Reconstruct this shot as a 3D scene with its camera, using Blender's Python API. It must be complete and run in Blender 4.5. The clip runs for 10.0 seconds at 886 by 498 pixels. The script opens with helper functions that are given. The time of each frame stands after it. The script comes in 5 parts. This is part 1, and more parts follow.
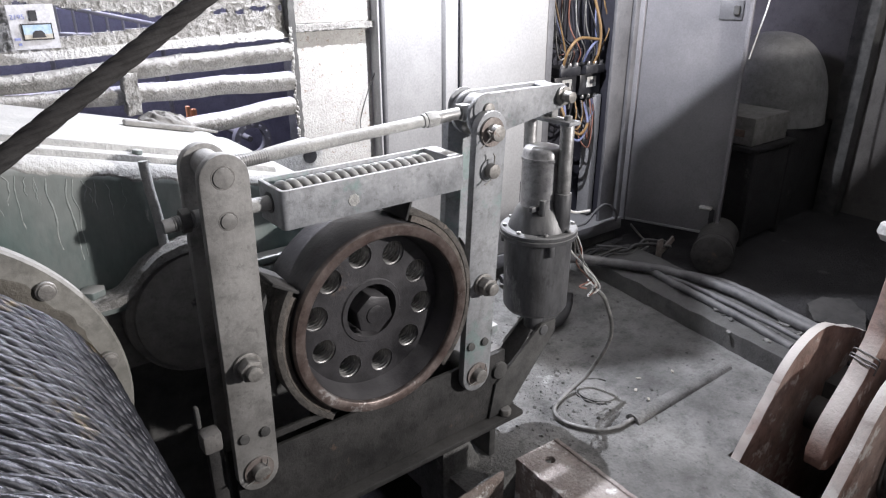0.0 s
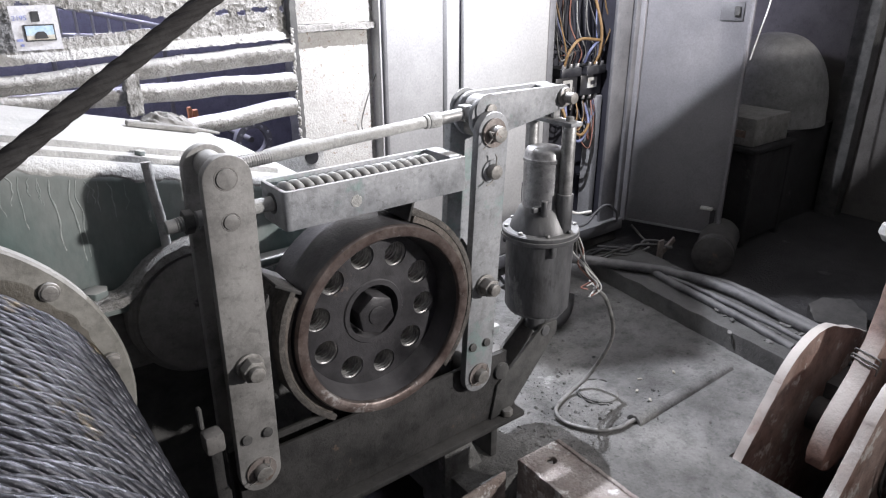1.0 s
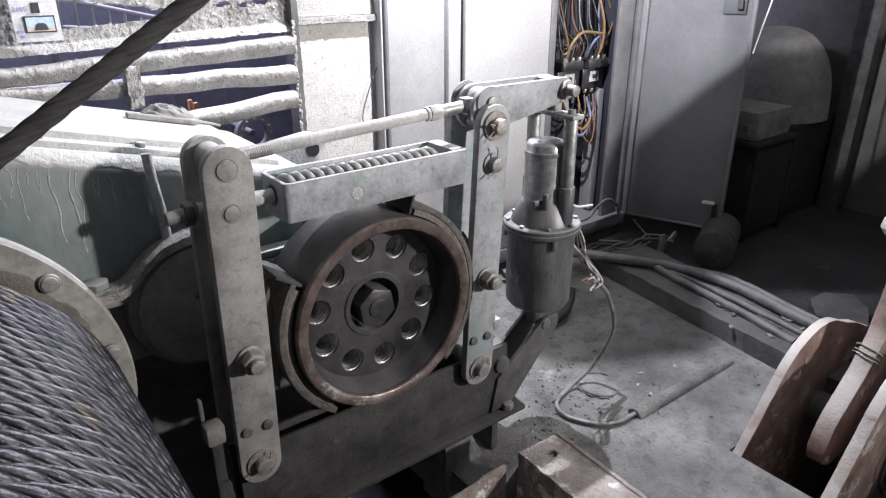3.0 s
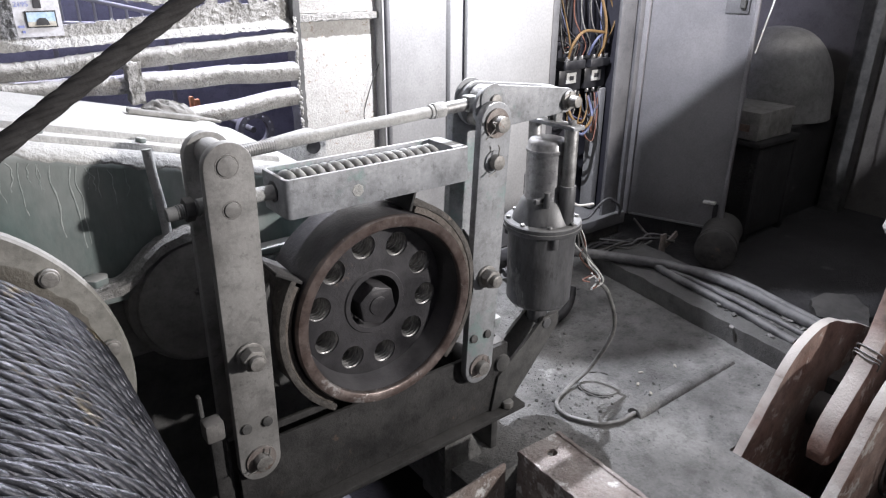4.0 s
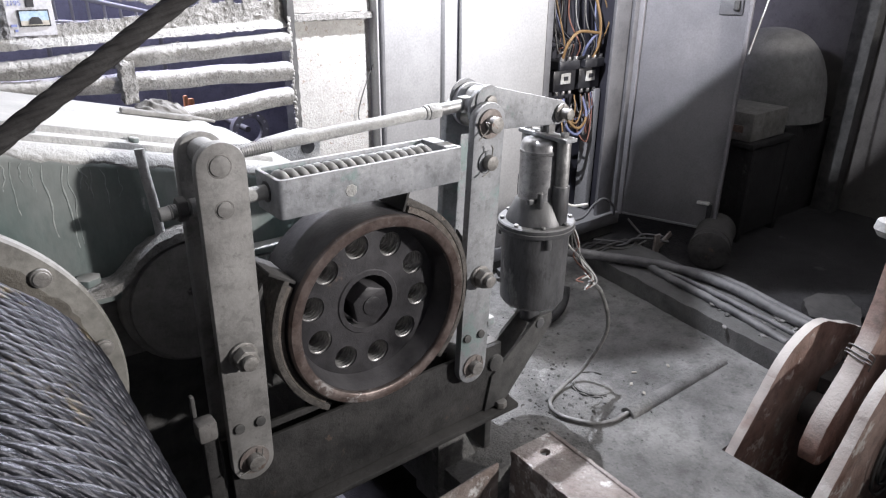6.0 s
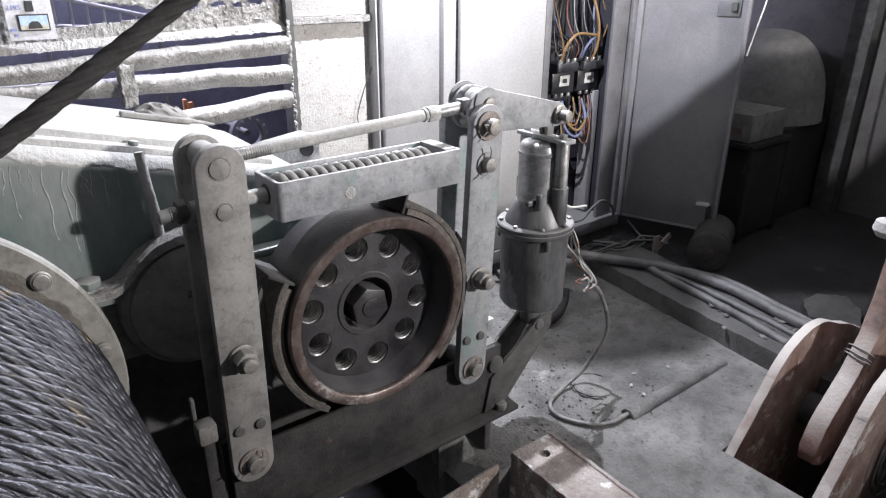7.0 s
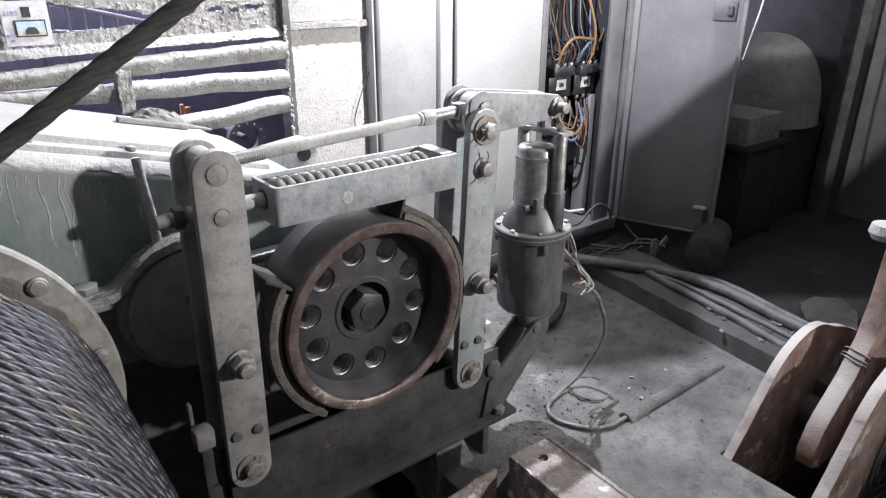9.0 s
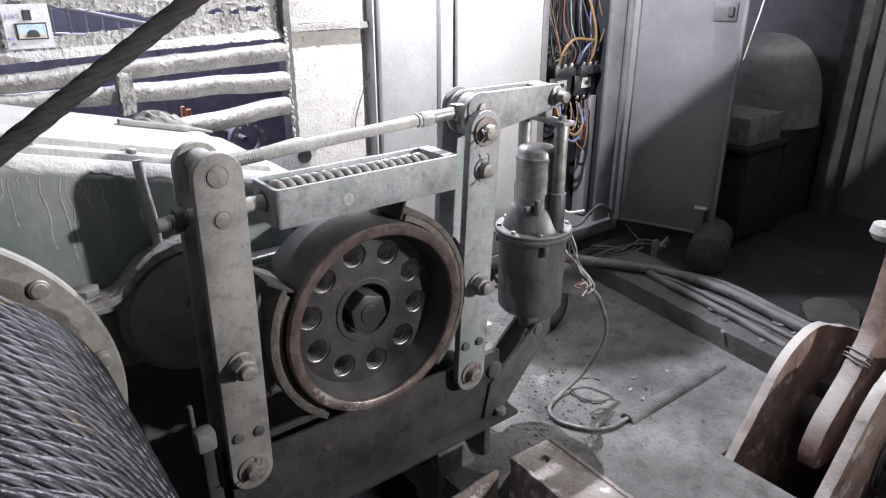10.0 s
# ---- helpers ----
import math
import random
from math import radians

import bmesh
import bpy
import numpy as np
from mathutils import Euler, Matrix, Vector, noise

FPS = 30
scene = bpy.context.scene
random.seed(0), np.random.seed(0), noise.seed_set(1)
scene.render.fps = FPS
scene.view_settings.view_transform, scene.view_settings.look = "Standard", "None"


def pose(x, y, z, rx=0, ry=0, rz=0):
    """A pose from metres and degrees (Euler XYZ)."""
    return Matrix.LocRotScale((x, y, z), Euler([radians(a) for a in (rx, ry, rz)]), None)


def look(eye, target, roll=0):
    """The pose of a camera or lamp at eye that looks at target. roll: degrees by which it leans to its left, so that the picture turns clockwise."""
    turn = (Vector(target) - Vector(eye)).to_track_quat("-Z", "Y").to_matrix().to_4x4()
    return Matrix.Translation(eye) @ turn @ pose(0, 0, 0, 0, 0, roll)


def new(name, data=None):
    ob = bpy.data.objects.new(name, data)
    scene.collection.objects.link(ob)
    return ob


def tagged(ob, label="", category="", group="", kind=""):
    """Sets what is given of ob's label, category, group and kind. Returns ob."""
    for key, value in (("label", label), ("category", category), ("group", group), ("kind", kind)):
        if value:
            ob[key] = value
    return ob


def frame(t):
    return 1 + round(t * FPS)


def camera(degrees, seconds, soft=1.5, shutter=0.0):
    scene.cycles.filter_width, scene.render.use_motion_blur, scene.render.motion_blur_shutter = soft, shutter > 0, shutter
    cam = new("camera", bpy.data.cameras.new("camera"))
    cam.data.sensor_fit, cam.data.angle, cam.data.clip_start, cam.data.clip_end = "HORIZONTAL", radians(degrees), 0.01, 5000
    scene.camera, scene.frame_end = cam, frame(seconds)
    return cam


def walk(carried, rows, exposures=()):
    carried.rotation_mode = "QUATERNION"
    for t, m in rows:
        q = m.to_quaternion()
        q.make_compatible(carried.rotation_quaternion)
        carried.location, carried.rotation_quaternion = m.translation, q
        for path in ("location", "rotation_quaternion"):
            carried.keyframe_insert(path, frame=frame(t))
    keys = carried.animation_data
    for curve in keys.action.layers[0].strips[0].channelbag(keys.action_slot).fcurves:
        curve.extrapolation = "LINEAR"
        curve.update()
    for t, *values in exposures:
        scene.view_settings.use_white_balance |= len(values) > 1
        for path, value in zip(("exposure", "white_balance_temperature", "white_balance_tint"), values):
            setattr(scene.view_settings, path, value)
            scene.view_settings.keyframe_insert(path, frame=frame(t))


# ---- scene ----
cam = camera(66.8, 10.0, soft=1.2)

PATH = [
    (0, (0.001, -0.017, 1.145), (1.117, 1.454, 0.378), -0.2),
    (0.5, (-0.002, -0.015, 1.146), (1.117, 1.455, 0.38), -0.2),
    (1, (-0.003, -0.015, 1.146), (1.114, 1.457, 0.38), -0.2),
    (1.5, (-0.003, -0.016, 1.143), (1.113, 1.455, 0.374), -0.0),
    (2, (-0.002, -0.017, 1.142), (1.11, 1.456, 0.372), -0.1),
    (2.5, (-0.002, -0.016, 1.142), (1.109, 1.454, 0.367), -0.2),
    (4, (-0.001, -0.013, 1.138), (1.107, 1.456, 0.355), 0.2),
    (4.5, (0.0, -0.014, 1.137), (1.123, 1.447, 0.359), 0.8),
    (5, (0.005, -0.014, 1.136), (1.122, 1.448, 0.351), 0.5),
    (5.5, (0.003, -0.015, 1.14), (1.12, 1.446, 0.355), 0.5),
    (7, (0.001, -0.021, 1.139), (1.121, 1.443, 0.363), 0.2),
    (7.5, (0.001, -0.021, 1.14), (1.119, 1.448, 0.369), 0.2),
    (8, (0.002, -0.022, 1.139), (1.122, 1.447, 0.372), 0.1),
    (8.5, (-0.004, -0.026, 1.142), (1.123, 1.437, 0.375), 0.2),
    (9, (0.001, -0.022, 1.141), (1.129, 1.441, 0.375), 0.1),
    (9.5, (0.0, -0.022, 1.142), (1.123, 1.446, 0.38), -0.1),
    (10, (0.002, -0.023, 1.142), (1.127, 1.443, 0.379), -0.1),
]
walk(cam, [(t, look(eye, target, roll)) for t, eye, target, roll in PATH])

# ---- light ----
world = bpy.data.worlds.new("world")
scene.world = world
world.use_nodes = True
world.node_tree.nodes["Background"].inputs[0].default_value = (0.80, 0.85, 1.0, 1)
world.node_tree.nodes["Background"].inputs[1].default_value = 0.06


def lamp(name, kind, m, energy, size, color):
    data = bpy.data.lights.new(name, kind)
    data.energy, data.color = energy, color
    if kind == "AREA":
        data.size = size
    else:
        data.shadow_soft_size = size
    ob = new(name, data)
    ob.matrix_world = m
    return ob


# overhead lamp between the gearbox and the cabinets; work lamp far to the right behind the camera
lamp("overhead_light", "POINT", pose(1.28, 1.42, 1.75), 150, 0.009, (0.895, 0.905, 1.0))
# the work lamp is a wide floodlight tilted up: the floor and the pit lie in the soft lower edge of its beam
beam = lamp("work_light", "SPOT", look((2.95, -2.60, 1.75), (1.73, 0.14, 2.61)), 1400, 0.09, (1.0, 0.955, 0.94)).data
beam.spot_size, beam.spot_blend = radians(100), 1.0
lamp("back_room_light", "AREA", pose(0.4, 3.2, 2.6), 210, 1.0, (0.72, 0.72, 1.0))
scene.view_settings.exposure = 0.0


# ---- materials ----
def mat(name, low, high, scale=18.0, rough=0.6, metal=0.0, bump=0.25, dust=0.0, spot=None, spot_amount=0.0, spot_scale=7.0,
        dust_color=(0.46, 0.46, 0.45), fine=140.0, streak=1.0, stain=0.45, relief=0.004):
    """Two-scale paint: low and high mixed by noise, chips of a spot colour, dust that settles on upper faces."""
    m = bpy.data.materials.new(name)
    m.use_nodes = True
    nt = m.node_tree
    bsdf = nt.nodes["Principled BSDF"]
    n, l = nt.nodes.new, nt.links.new
    tc = n("ShaderNodeTexCoord")
    mp = n("ShaderNodeMapping")
    mp.inputs["Scale"].default_value = (1, 1, streak)
    geo = n("ShaderNodeNewGeometry")
    l(geo.outputs["Position"], mp.inputs["Vector"])

    def tex(s, detail, r=0.6):
        t = n("ShaderNodeTexNoise")
        t.inputs["Scale"].default_value, t.inputs["Detail"].default_value, t.inputs["Roughness"].default_value = s, detail, r
        l(mp.outputs[0], t.inputs["Vector"])
        return t

    def ramp(src, a, b):
        r = n("ShaderNodeMapRange")
        r.inputs["From Min"].default_value, r.inputs["From Max"].default_value = a, b
        l(src, r.inputs["Value"])
        return r.outputs[0]

    def mix(fac, a, b):
        x = n("ShaderNodeMix")
        x.data_type = "RGBA"
        for sock, v in ((x.inputs["Factor"], fac), (x.inputs["A"], a), (x.inputs["B"], b)):
            if isinstance(v, (tuple, list)):
                sock.default_value = (*v, 1)
            elif isinstance(v, float):
                sock.default_value = v
            else:
                l(v, sock)
        return x.outputs["Result"]

    big, small = tex(scale, 5), tex(fine, 4)
    col = mix(ramp(big.outputs[0], 0.33, 0.67), low, high)
    grain = ramp(small.outputs[0], 0.3, 0.7)
    col = mix(grain, col, mix(0.22, col, (0.02, 0.02, 0.02)))
    if spot:
        st = tex(spot_scale, 9, 0.72)
        lim = 0.72 - 0.4 * spot_amount
        col = mix(ramp(st.outputs[0], lim, lim + 0.05), col, spot)
    # small dark specks and pits
    fleck = ramp(tex(fine * 0.42, 3, 0.7).outputs[0], 0.60, 0.68)
    faint = n("ShaderNodeMath")
    faint.operation = "MULTIPLY"
    l(fleck, faint.inputs[0])
    faint.inputs[1].default_value = 0.7 * stain
    col = mix(faint.outputs[0], col, tuple(0.4 * c for c in low))
    if stain:
        blot = ramp(tex(scale * 2.3 + 4, 8, 0.75).outputs[0], 0.48, 0.68)
        weak = n("ShaderNodeMath")
        weak.operation = "MULTIPLY"
        l(blot, weak.inputs[0])
        weak.inputs[1].default_value = stain
        col = mix(weak.outputs[0], col, tuple(0.35 * c for c in low))
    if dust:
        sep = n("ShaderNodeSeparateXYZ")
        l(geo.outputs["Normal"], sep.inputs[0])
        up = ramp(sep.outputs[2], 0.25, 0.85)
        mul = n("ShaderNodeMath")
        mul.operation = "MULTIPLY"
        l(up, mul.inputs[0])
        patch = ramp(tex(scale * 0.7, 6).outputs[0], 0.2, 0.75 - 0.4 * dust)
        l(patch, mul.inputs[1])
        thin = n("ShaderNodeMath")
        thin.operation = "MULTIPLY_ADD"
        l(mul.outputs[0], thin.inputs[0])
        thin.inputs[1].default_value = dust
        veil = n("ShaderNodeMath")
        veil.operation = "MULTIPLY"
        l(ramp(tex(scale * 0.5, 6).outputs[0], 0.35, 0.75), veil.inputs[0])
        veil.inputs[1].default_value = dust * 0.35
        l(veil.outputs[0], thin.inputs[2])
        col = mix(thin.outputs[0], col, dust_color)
    l(col, bsdf.inputs["Base Color"])
    rr = n("ShaderNodeMapRange")
    rr.inputs["To Min"].default_value, rr.inputs["To Max"].default_value = max(0.05, rough - 0.12), min(1.0, rough + 0.15)
    l(big.outputs[0], rr.inputs["Value"])
    l(rr.outputs[0], bsdf.inputs["Roughness"])
    bsdf.inputs["Metallic"].default_value = metal
    if bump:
        b = n("ShaderNodeBump")
        b.inputs["Strength"].default_value, b.inputs["Distance"].default_value = bump, relief
        add = n("ShaderNodeMath")
        l(small.outputs[0], add.inputs[0])
        l(big.outputs[0], add.inputs[1])
        l(add.outputs[0], b.inputs["Height"])
        l(b.outputs[0], bsdf.inputs["Normal"])
    return m


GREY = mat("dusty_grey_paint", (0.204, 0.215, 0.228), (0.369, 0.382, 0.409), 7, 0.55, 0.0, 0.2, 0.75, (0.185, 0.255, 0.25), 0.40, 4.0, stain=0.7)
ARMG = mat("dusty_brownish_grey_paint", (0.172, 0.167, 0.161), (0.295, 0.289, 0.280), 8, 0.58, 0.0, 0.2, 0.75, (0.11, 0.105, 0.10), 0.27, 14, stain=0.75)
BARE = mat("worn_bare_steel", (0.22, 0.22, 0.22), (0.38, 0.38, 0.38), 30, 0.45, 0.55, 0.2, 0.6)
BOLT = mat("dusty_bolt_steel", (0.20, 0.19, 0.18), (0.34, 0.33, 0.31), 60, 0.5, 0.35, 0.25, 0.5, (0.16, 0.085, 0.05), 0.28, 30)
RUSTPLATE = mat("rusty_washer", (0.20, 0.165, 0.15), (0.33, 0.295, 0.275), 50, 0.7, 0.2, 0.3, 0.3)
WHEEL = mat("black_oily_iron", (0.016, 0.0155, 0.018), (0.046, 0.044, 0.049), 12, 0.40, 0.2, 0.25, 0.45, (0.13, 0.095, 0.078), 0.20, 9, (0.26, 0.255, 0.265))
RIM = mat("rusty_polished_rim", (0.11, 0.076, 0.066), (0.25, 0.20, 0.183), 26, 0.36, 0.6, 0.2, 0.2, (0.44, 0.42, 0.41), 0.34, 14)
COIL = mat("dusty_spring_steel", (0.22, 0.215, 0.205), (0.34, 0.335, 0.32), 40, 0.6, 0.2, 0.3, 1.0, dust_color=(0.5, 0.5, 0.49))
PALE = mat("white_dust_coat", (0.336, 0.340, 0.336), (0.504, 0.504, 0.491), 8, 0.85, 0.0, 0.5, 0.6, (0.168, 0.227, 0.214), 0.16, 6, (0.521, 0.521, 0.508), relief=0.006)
BORE = mat("bright_bore_steel", (0.20, 0.20, 0.20), (0.56, 0.55, 0.54), 40, 0.34, 0.75, 0.2)
RUNS = mat("dried_dust_run", (0.22, 0.26, 0.25), (0.40, 0.42, 0.41), 30, 0.85, 0.0, 0.2, 0.0, stain=0.2)
BASEM = mat("grimy_base_steel", (0.02, 0.02, 0.0205), (0.064, 0.062, 0.061), 10, 0.75, 0.0, 0.4, 0.3, (0.10, 0.072, 0.055), 0.20, 12, (0.15, 0.146, 0.14), stain=0.8)
SHOE = mat("rusty_crusted_shoe_iron", (0.045, 0.042, 0.039), (0.15, 0.135, 0.122), 34, 0.8, 0.0, 0.7, 0.35, (0.23, 0.19, 0.16), 0.28, 40, (0.25, 0.24, 0.23), stain=0.7)
LINING = mat("brown_brake_lining", (0.08, 0.07, 0.06), (0.17, 0.14, 0.12), 70, 0.85, 0.0, 0.5, 0.4)
DARK = mat("dark_dirty_iron", (0.05, 0.05, 0.05), (0.10, 0.10, 0.098), 18, 0.7, 0.0, 0.3, 0.55, None, 0, 7, (0.24, 0.235, 0.225))
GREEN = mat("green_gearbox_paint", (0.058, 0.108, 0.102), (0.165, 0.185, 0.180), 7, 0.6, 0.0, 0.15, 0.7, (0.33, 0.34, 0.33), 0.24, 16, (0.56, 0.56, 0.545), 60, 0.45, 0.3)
ROPE = mat("greased_steel_rope", (0.021, 0.023, 0.030), (0.087, 0.090, 0.104), 18, 0.32, 0.75, 0.25, 0.12, (0.10, 0.082, 0.05), 0.38, 5, (0.12, 0.115, 0.095), 380)
DARKROPE = mat("black_greased_rope", (0.022, 0.020, 0.020), (0.045, 0.043, 0.043), 40, 0.85, 0.0, 0.3, 0.0, None, 0, 7, (0.4, 0.4, 0.4), 300)
FLANGE = mat("dusty_drum_flange", (0.19, 0.185, 0.165), (0.35, 0.34, 0.31), 9, 0.6, 0.0, 0.2, 0.5, (0.085, 0.07, 0.045), 0.36, 9, stain=0.6)
FLOOR = mat("dust_covered_floor", (0.14, 0.14, 0.136), (0.32, 0.32, 0.311), 3.5, 0.92, 0.0, 0.7, 0.0, (0.39, 0.39, 0.38), 0.26, 4.4, fine=110, stain=0.7, relief=0.009)
# near-black that stands in for the shade of the far corner
SHADEBLACK = mat("black_for_corner_shade", (0.012, 0.012, 0.013), (0.042, 0.041, 0.043), 4, 0.8, 0.0, 0.8, 0.0, (0.078, 0.077, 0.075), 0.22, 6, fine=90, relief=0.012)
SOIL = mat("dark_pit_soil", (0.015, 0.014, 0.013), (0.035, 0.033, 0.03), 9, 0.95, 0.0, 0.8)
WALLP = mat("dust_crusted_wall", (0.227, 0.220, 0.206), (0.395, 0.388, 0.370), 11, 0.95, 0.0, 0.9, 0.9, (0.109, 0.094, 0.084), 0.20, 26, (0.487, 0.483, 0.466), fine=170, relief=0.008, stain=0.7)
PANEL = mat("crusted_pale_panel", (0.40, 0.39, 0.372), (0.485, 0.48, 0.462), 12, 0.85, 0.0, 0.5, 0.0, (0.25, 0.20, 0.165), 0.33, 62, fine=150, relief=0.006, stain=0.2)
WHITE = mat("white_cabinet_paint", (0.404, 0.404, 0.408), (0.482, 0.482, 0.482), 4, 0.5, 0.0, 0.05, 0.2, (0.34, 0.34, 0.33), 0.06, 16, stain=0.06)
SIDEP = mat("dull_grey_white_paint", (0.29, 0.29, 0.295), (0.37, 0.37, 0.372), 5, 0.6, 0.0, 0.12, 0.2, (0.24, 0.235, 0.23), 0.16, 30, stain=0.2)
DOORP = mat("grey_cabinet_paint", (0.205, 0.202, 0.215), (0.255, 0.25, 0.265), 3, 0.5, 0.0, 0.04, 0.3, (0.21, 0.205, 0.215), 0.05, 8, stain=0.2)
FRAMEP = mat("cabinet_frame_paint", (0.12, 0.12, 0.128), (0.18, 0.18, 0.19), 4, 0.5, 0.0, 0.1, 0.3)
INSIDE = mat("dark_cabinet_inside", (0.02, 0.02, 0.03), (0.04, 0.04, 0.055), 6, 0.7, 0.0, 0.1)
BLACKP = mat("black_plastic", (0.012, 0.012, 0.016), (0.03, 0.03, 0.036), 30, 0.35, 0.0, 0.05, 0.15)
WHITEP = mat("white_plastic", (0.6, 0.6, 0.58), (0.72, 0.72, 0.7), 30, 0.4, 0.0, 0.05)
YELLOWW = mat("orange_wire", (0.20, 0.12, 0.05), (0.27, 0.17, 0.075), 30, 0.5, 0.0, 0.05)
BLUEW = mat("blue_grey_wire", (0.11, 0.13, 0.24), (0.18, 0.20, 0.32), 30, 0.5, 0.0, 0.05)
REDW = mat("rust_red_wire", (0.17, 0.07, 0.05), (0.24, 0.11, 0.08), 30, 0.5, 0.0, 0.05)
GREYW = mat("pale_cable_jacket", (0.085, 0.083, 0.08), (0.21, 0.207, 0.196), 40, 0.42, 0.0, 0.1, 0.4)
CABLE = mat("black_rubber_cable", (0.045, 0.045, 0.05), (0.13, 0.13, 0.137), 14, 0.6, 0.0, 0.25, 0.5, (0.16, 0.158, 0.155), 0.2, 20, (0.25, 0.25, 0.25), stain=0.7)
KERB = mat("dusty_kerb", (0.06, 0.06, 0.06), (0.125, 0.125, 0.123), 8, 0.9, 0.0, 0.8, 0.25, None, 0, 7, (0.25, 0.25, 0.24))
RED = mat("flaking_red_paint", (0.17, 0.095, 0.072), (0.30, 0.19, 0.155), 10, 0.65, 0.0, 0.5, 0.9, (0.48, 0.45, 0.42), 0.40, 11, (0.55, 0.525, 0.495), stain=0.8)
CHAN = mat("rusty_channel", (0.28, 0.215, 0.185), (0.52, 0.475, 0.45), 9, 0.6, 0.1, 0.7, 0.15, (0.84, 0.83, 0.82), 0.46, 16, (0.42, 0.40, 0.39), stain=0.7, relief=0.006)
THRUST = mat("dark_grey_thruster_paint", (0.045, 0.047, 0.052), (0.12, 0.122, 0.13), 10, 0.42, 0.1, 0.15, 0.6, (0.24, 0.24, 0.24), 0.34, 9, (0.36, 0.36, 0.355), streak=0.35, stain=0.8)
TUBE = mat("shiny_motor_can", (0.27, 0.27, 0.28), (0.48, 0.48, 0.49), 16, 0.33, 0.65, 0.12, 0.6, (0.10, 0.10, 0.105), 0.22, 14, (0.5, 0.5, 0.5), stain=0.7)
COWL = mat("dim_sheet_metal", (0.20, 0.20, 0.198), (0.34, 0.34, 0.335), 9, 0.6, 0.0, 0.2, 0.2)
SACK = mat("pale_cloth", (0.20, 0.195, 0.185), (0.33, 0.325, 0.31), 14, 0.9, 0.0, 0.5, 0.2)
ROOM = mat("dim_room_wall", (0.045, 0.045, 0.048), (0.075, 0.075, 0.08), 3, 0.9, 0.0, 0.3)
# paler grey for unseen walls and ceiling, set to bounce fill light
BOUNCE = mat("pale_bounce_grey", (0.25, 0.25, 0.255), (0.32, 0.32, 0.325), 3, 0.9, 0.0, 0.3)
BOSS = mat("grimy_boss_iron", (0.150, 0.144, 0.138), (0.275, 0.266, 0.256), 9, 0.75, 0.0, 0.3, 0.6, (0.035, 0.033, 0.031), 0.30, 10, (0.26, 0.255, 0.25), stain=0.5)
RUBBER = mat("black_rubber_hose", (0.022, 0.022, 0.024), (0.05, 0.05, 0.054), 20, 0.7, 0.0, 0.2, 0.35, None, 0, 7, (0.14, 0.14, 0.14))
GRIT = mat("gritty_dust", (0.22, 0.215, 0.205), (0.44, 0.435, 0.425), 60, 0.95, 0.0, 0.9, 0.0, (0.10, 0.095, 0.09), 0.28, 120, fine=320, relief=0.006, stain=0.6)
GREASE = mat("brown_dusty_grease", (0.075, 0.066, 0.052), (0.15, 0.138, 0.115), 14, 0.6, 0.0, 0.4, 0.4, (0.24, 0.235, 0.22), 0.26, 10, stain=0.6)
CABROW = mat("grey_steel_cabinet", (0.13, 0.122, 0.115), (0.19, 0.18, 0.17), 3, 0.6, 0.0, 0.1, 0.3)
PAPER = mat("white_paper", (0.560, 0.560, 0.592), (0.624, 0.624, 0.648), 20, 0.7, 0.0, 0.05)
INK = mat("blue_print", (0.20, 0.24, 0.50), (0.28, 0.32, 0.58), 60, 0.7, 0.0, 0.0)
SKYINK = mat("print_pale_blue", (0.35, 0.50, 0.66), (0.50, 0.62, 0.74), 60, 0.7, 0.0, 0.0)
SANDINK = mat("print_sand", (0.45, 0.42, 0.36), (0.58, 0.55, 0.48), 60, 0.7, 0.0, 0.0)
BACKROOM = mat("blue_grey_machinery", (0.13, 0.13, 0.18), (0.22, 0.22, 0.28), 5, 0.8, 0.0, 0.2)
ORANGE = mat("orange_painted_steel", (0.42, 0.16, 0.06), (0.55, 0.24, 0.11), 30, 0.6, 0.0, 0.1)


# ---- mesh helpers ----
def box(bm, x0, x1, y0, y1, z0, z1, m=None):
    vs = [bm.verts.new(v) for v in ((x0, y0, z0), (x1, y0, z0), (x1, y1, z0), (x0, y1, z0), (x0, y0, z1), (x1, y0, z1), (x1, y1, z1), (x0, y1, z1))]
    for f in ((3, 2, 1, 0), (4, 5, 6, 7), (0, 1, 5, 4), (1, 2, 6, 5), (2, 3, 7, 6), (3, 0, 4, 7)):
        bm.faces.new([vs[i] for i in f])
    if m:
        bmesh.ops.transform(bm, matrix=m, verts=vs)
    return vs


def frame_axes(d):
    d = Vector(d).normalized()
    side = d.cross(Vector((0, 0, 1)) if abs(d.z) < 0.9 else Vector((1, 0, 0))).normalized()
    return d, side, side.cross(d)


def cyl(bm, p0, p1, r0, seg=24, r1=None, turn=0.0):
    r1 = r0 if r1 is None else r1
    p0, p1 = Vector(p0), Vector(p1)
    d, s, u = frame_axes(p1 - p0)
    rings = []
    for p, r in ((p0, r0), (p1, r1)):
        rings.append([bm.verts.new(p + r * (math.cos(a) * s + math.sin(a) * u)) for a in (turn + 2 * math.pi * i / seg for i in range(seg))])
    for i in range(seg):
        j = (i + 1) % seg
        bm.faces.new((rings[0][i], rings[1][i], rings[1][j], rings[0][j]))
    bm.faces.new(rings[0])
    bm.faces.new(rings[1][::-1])


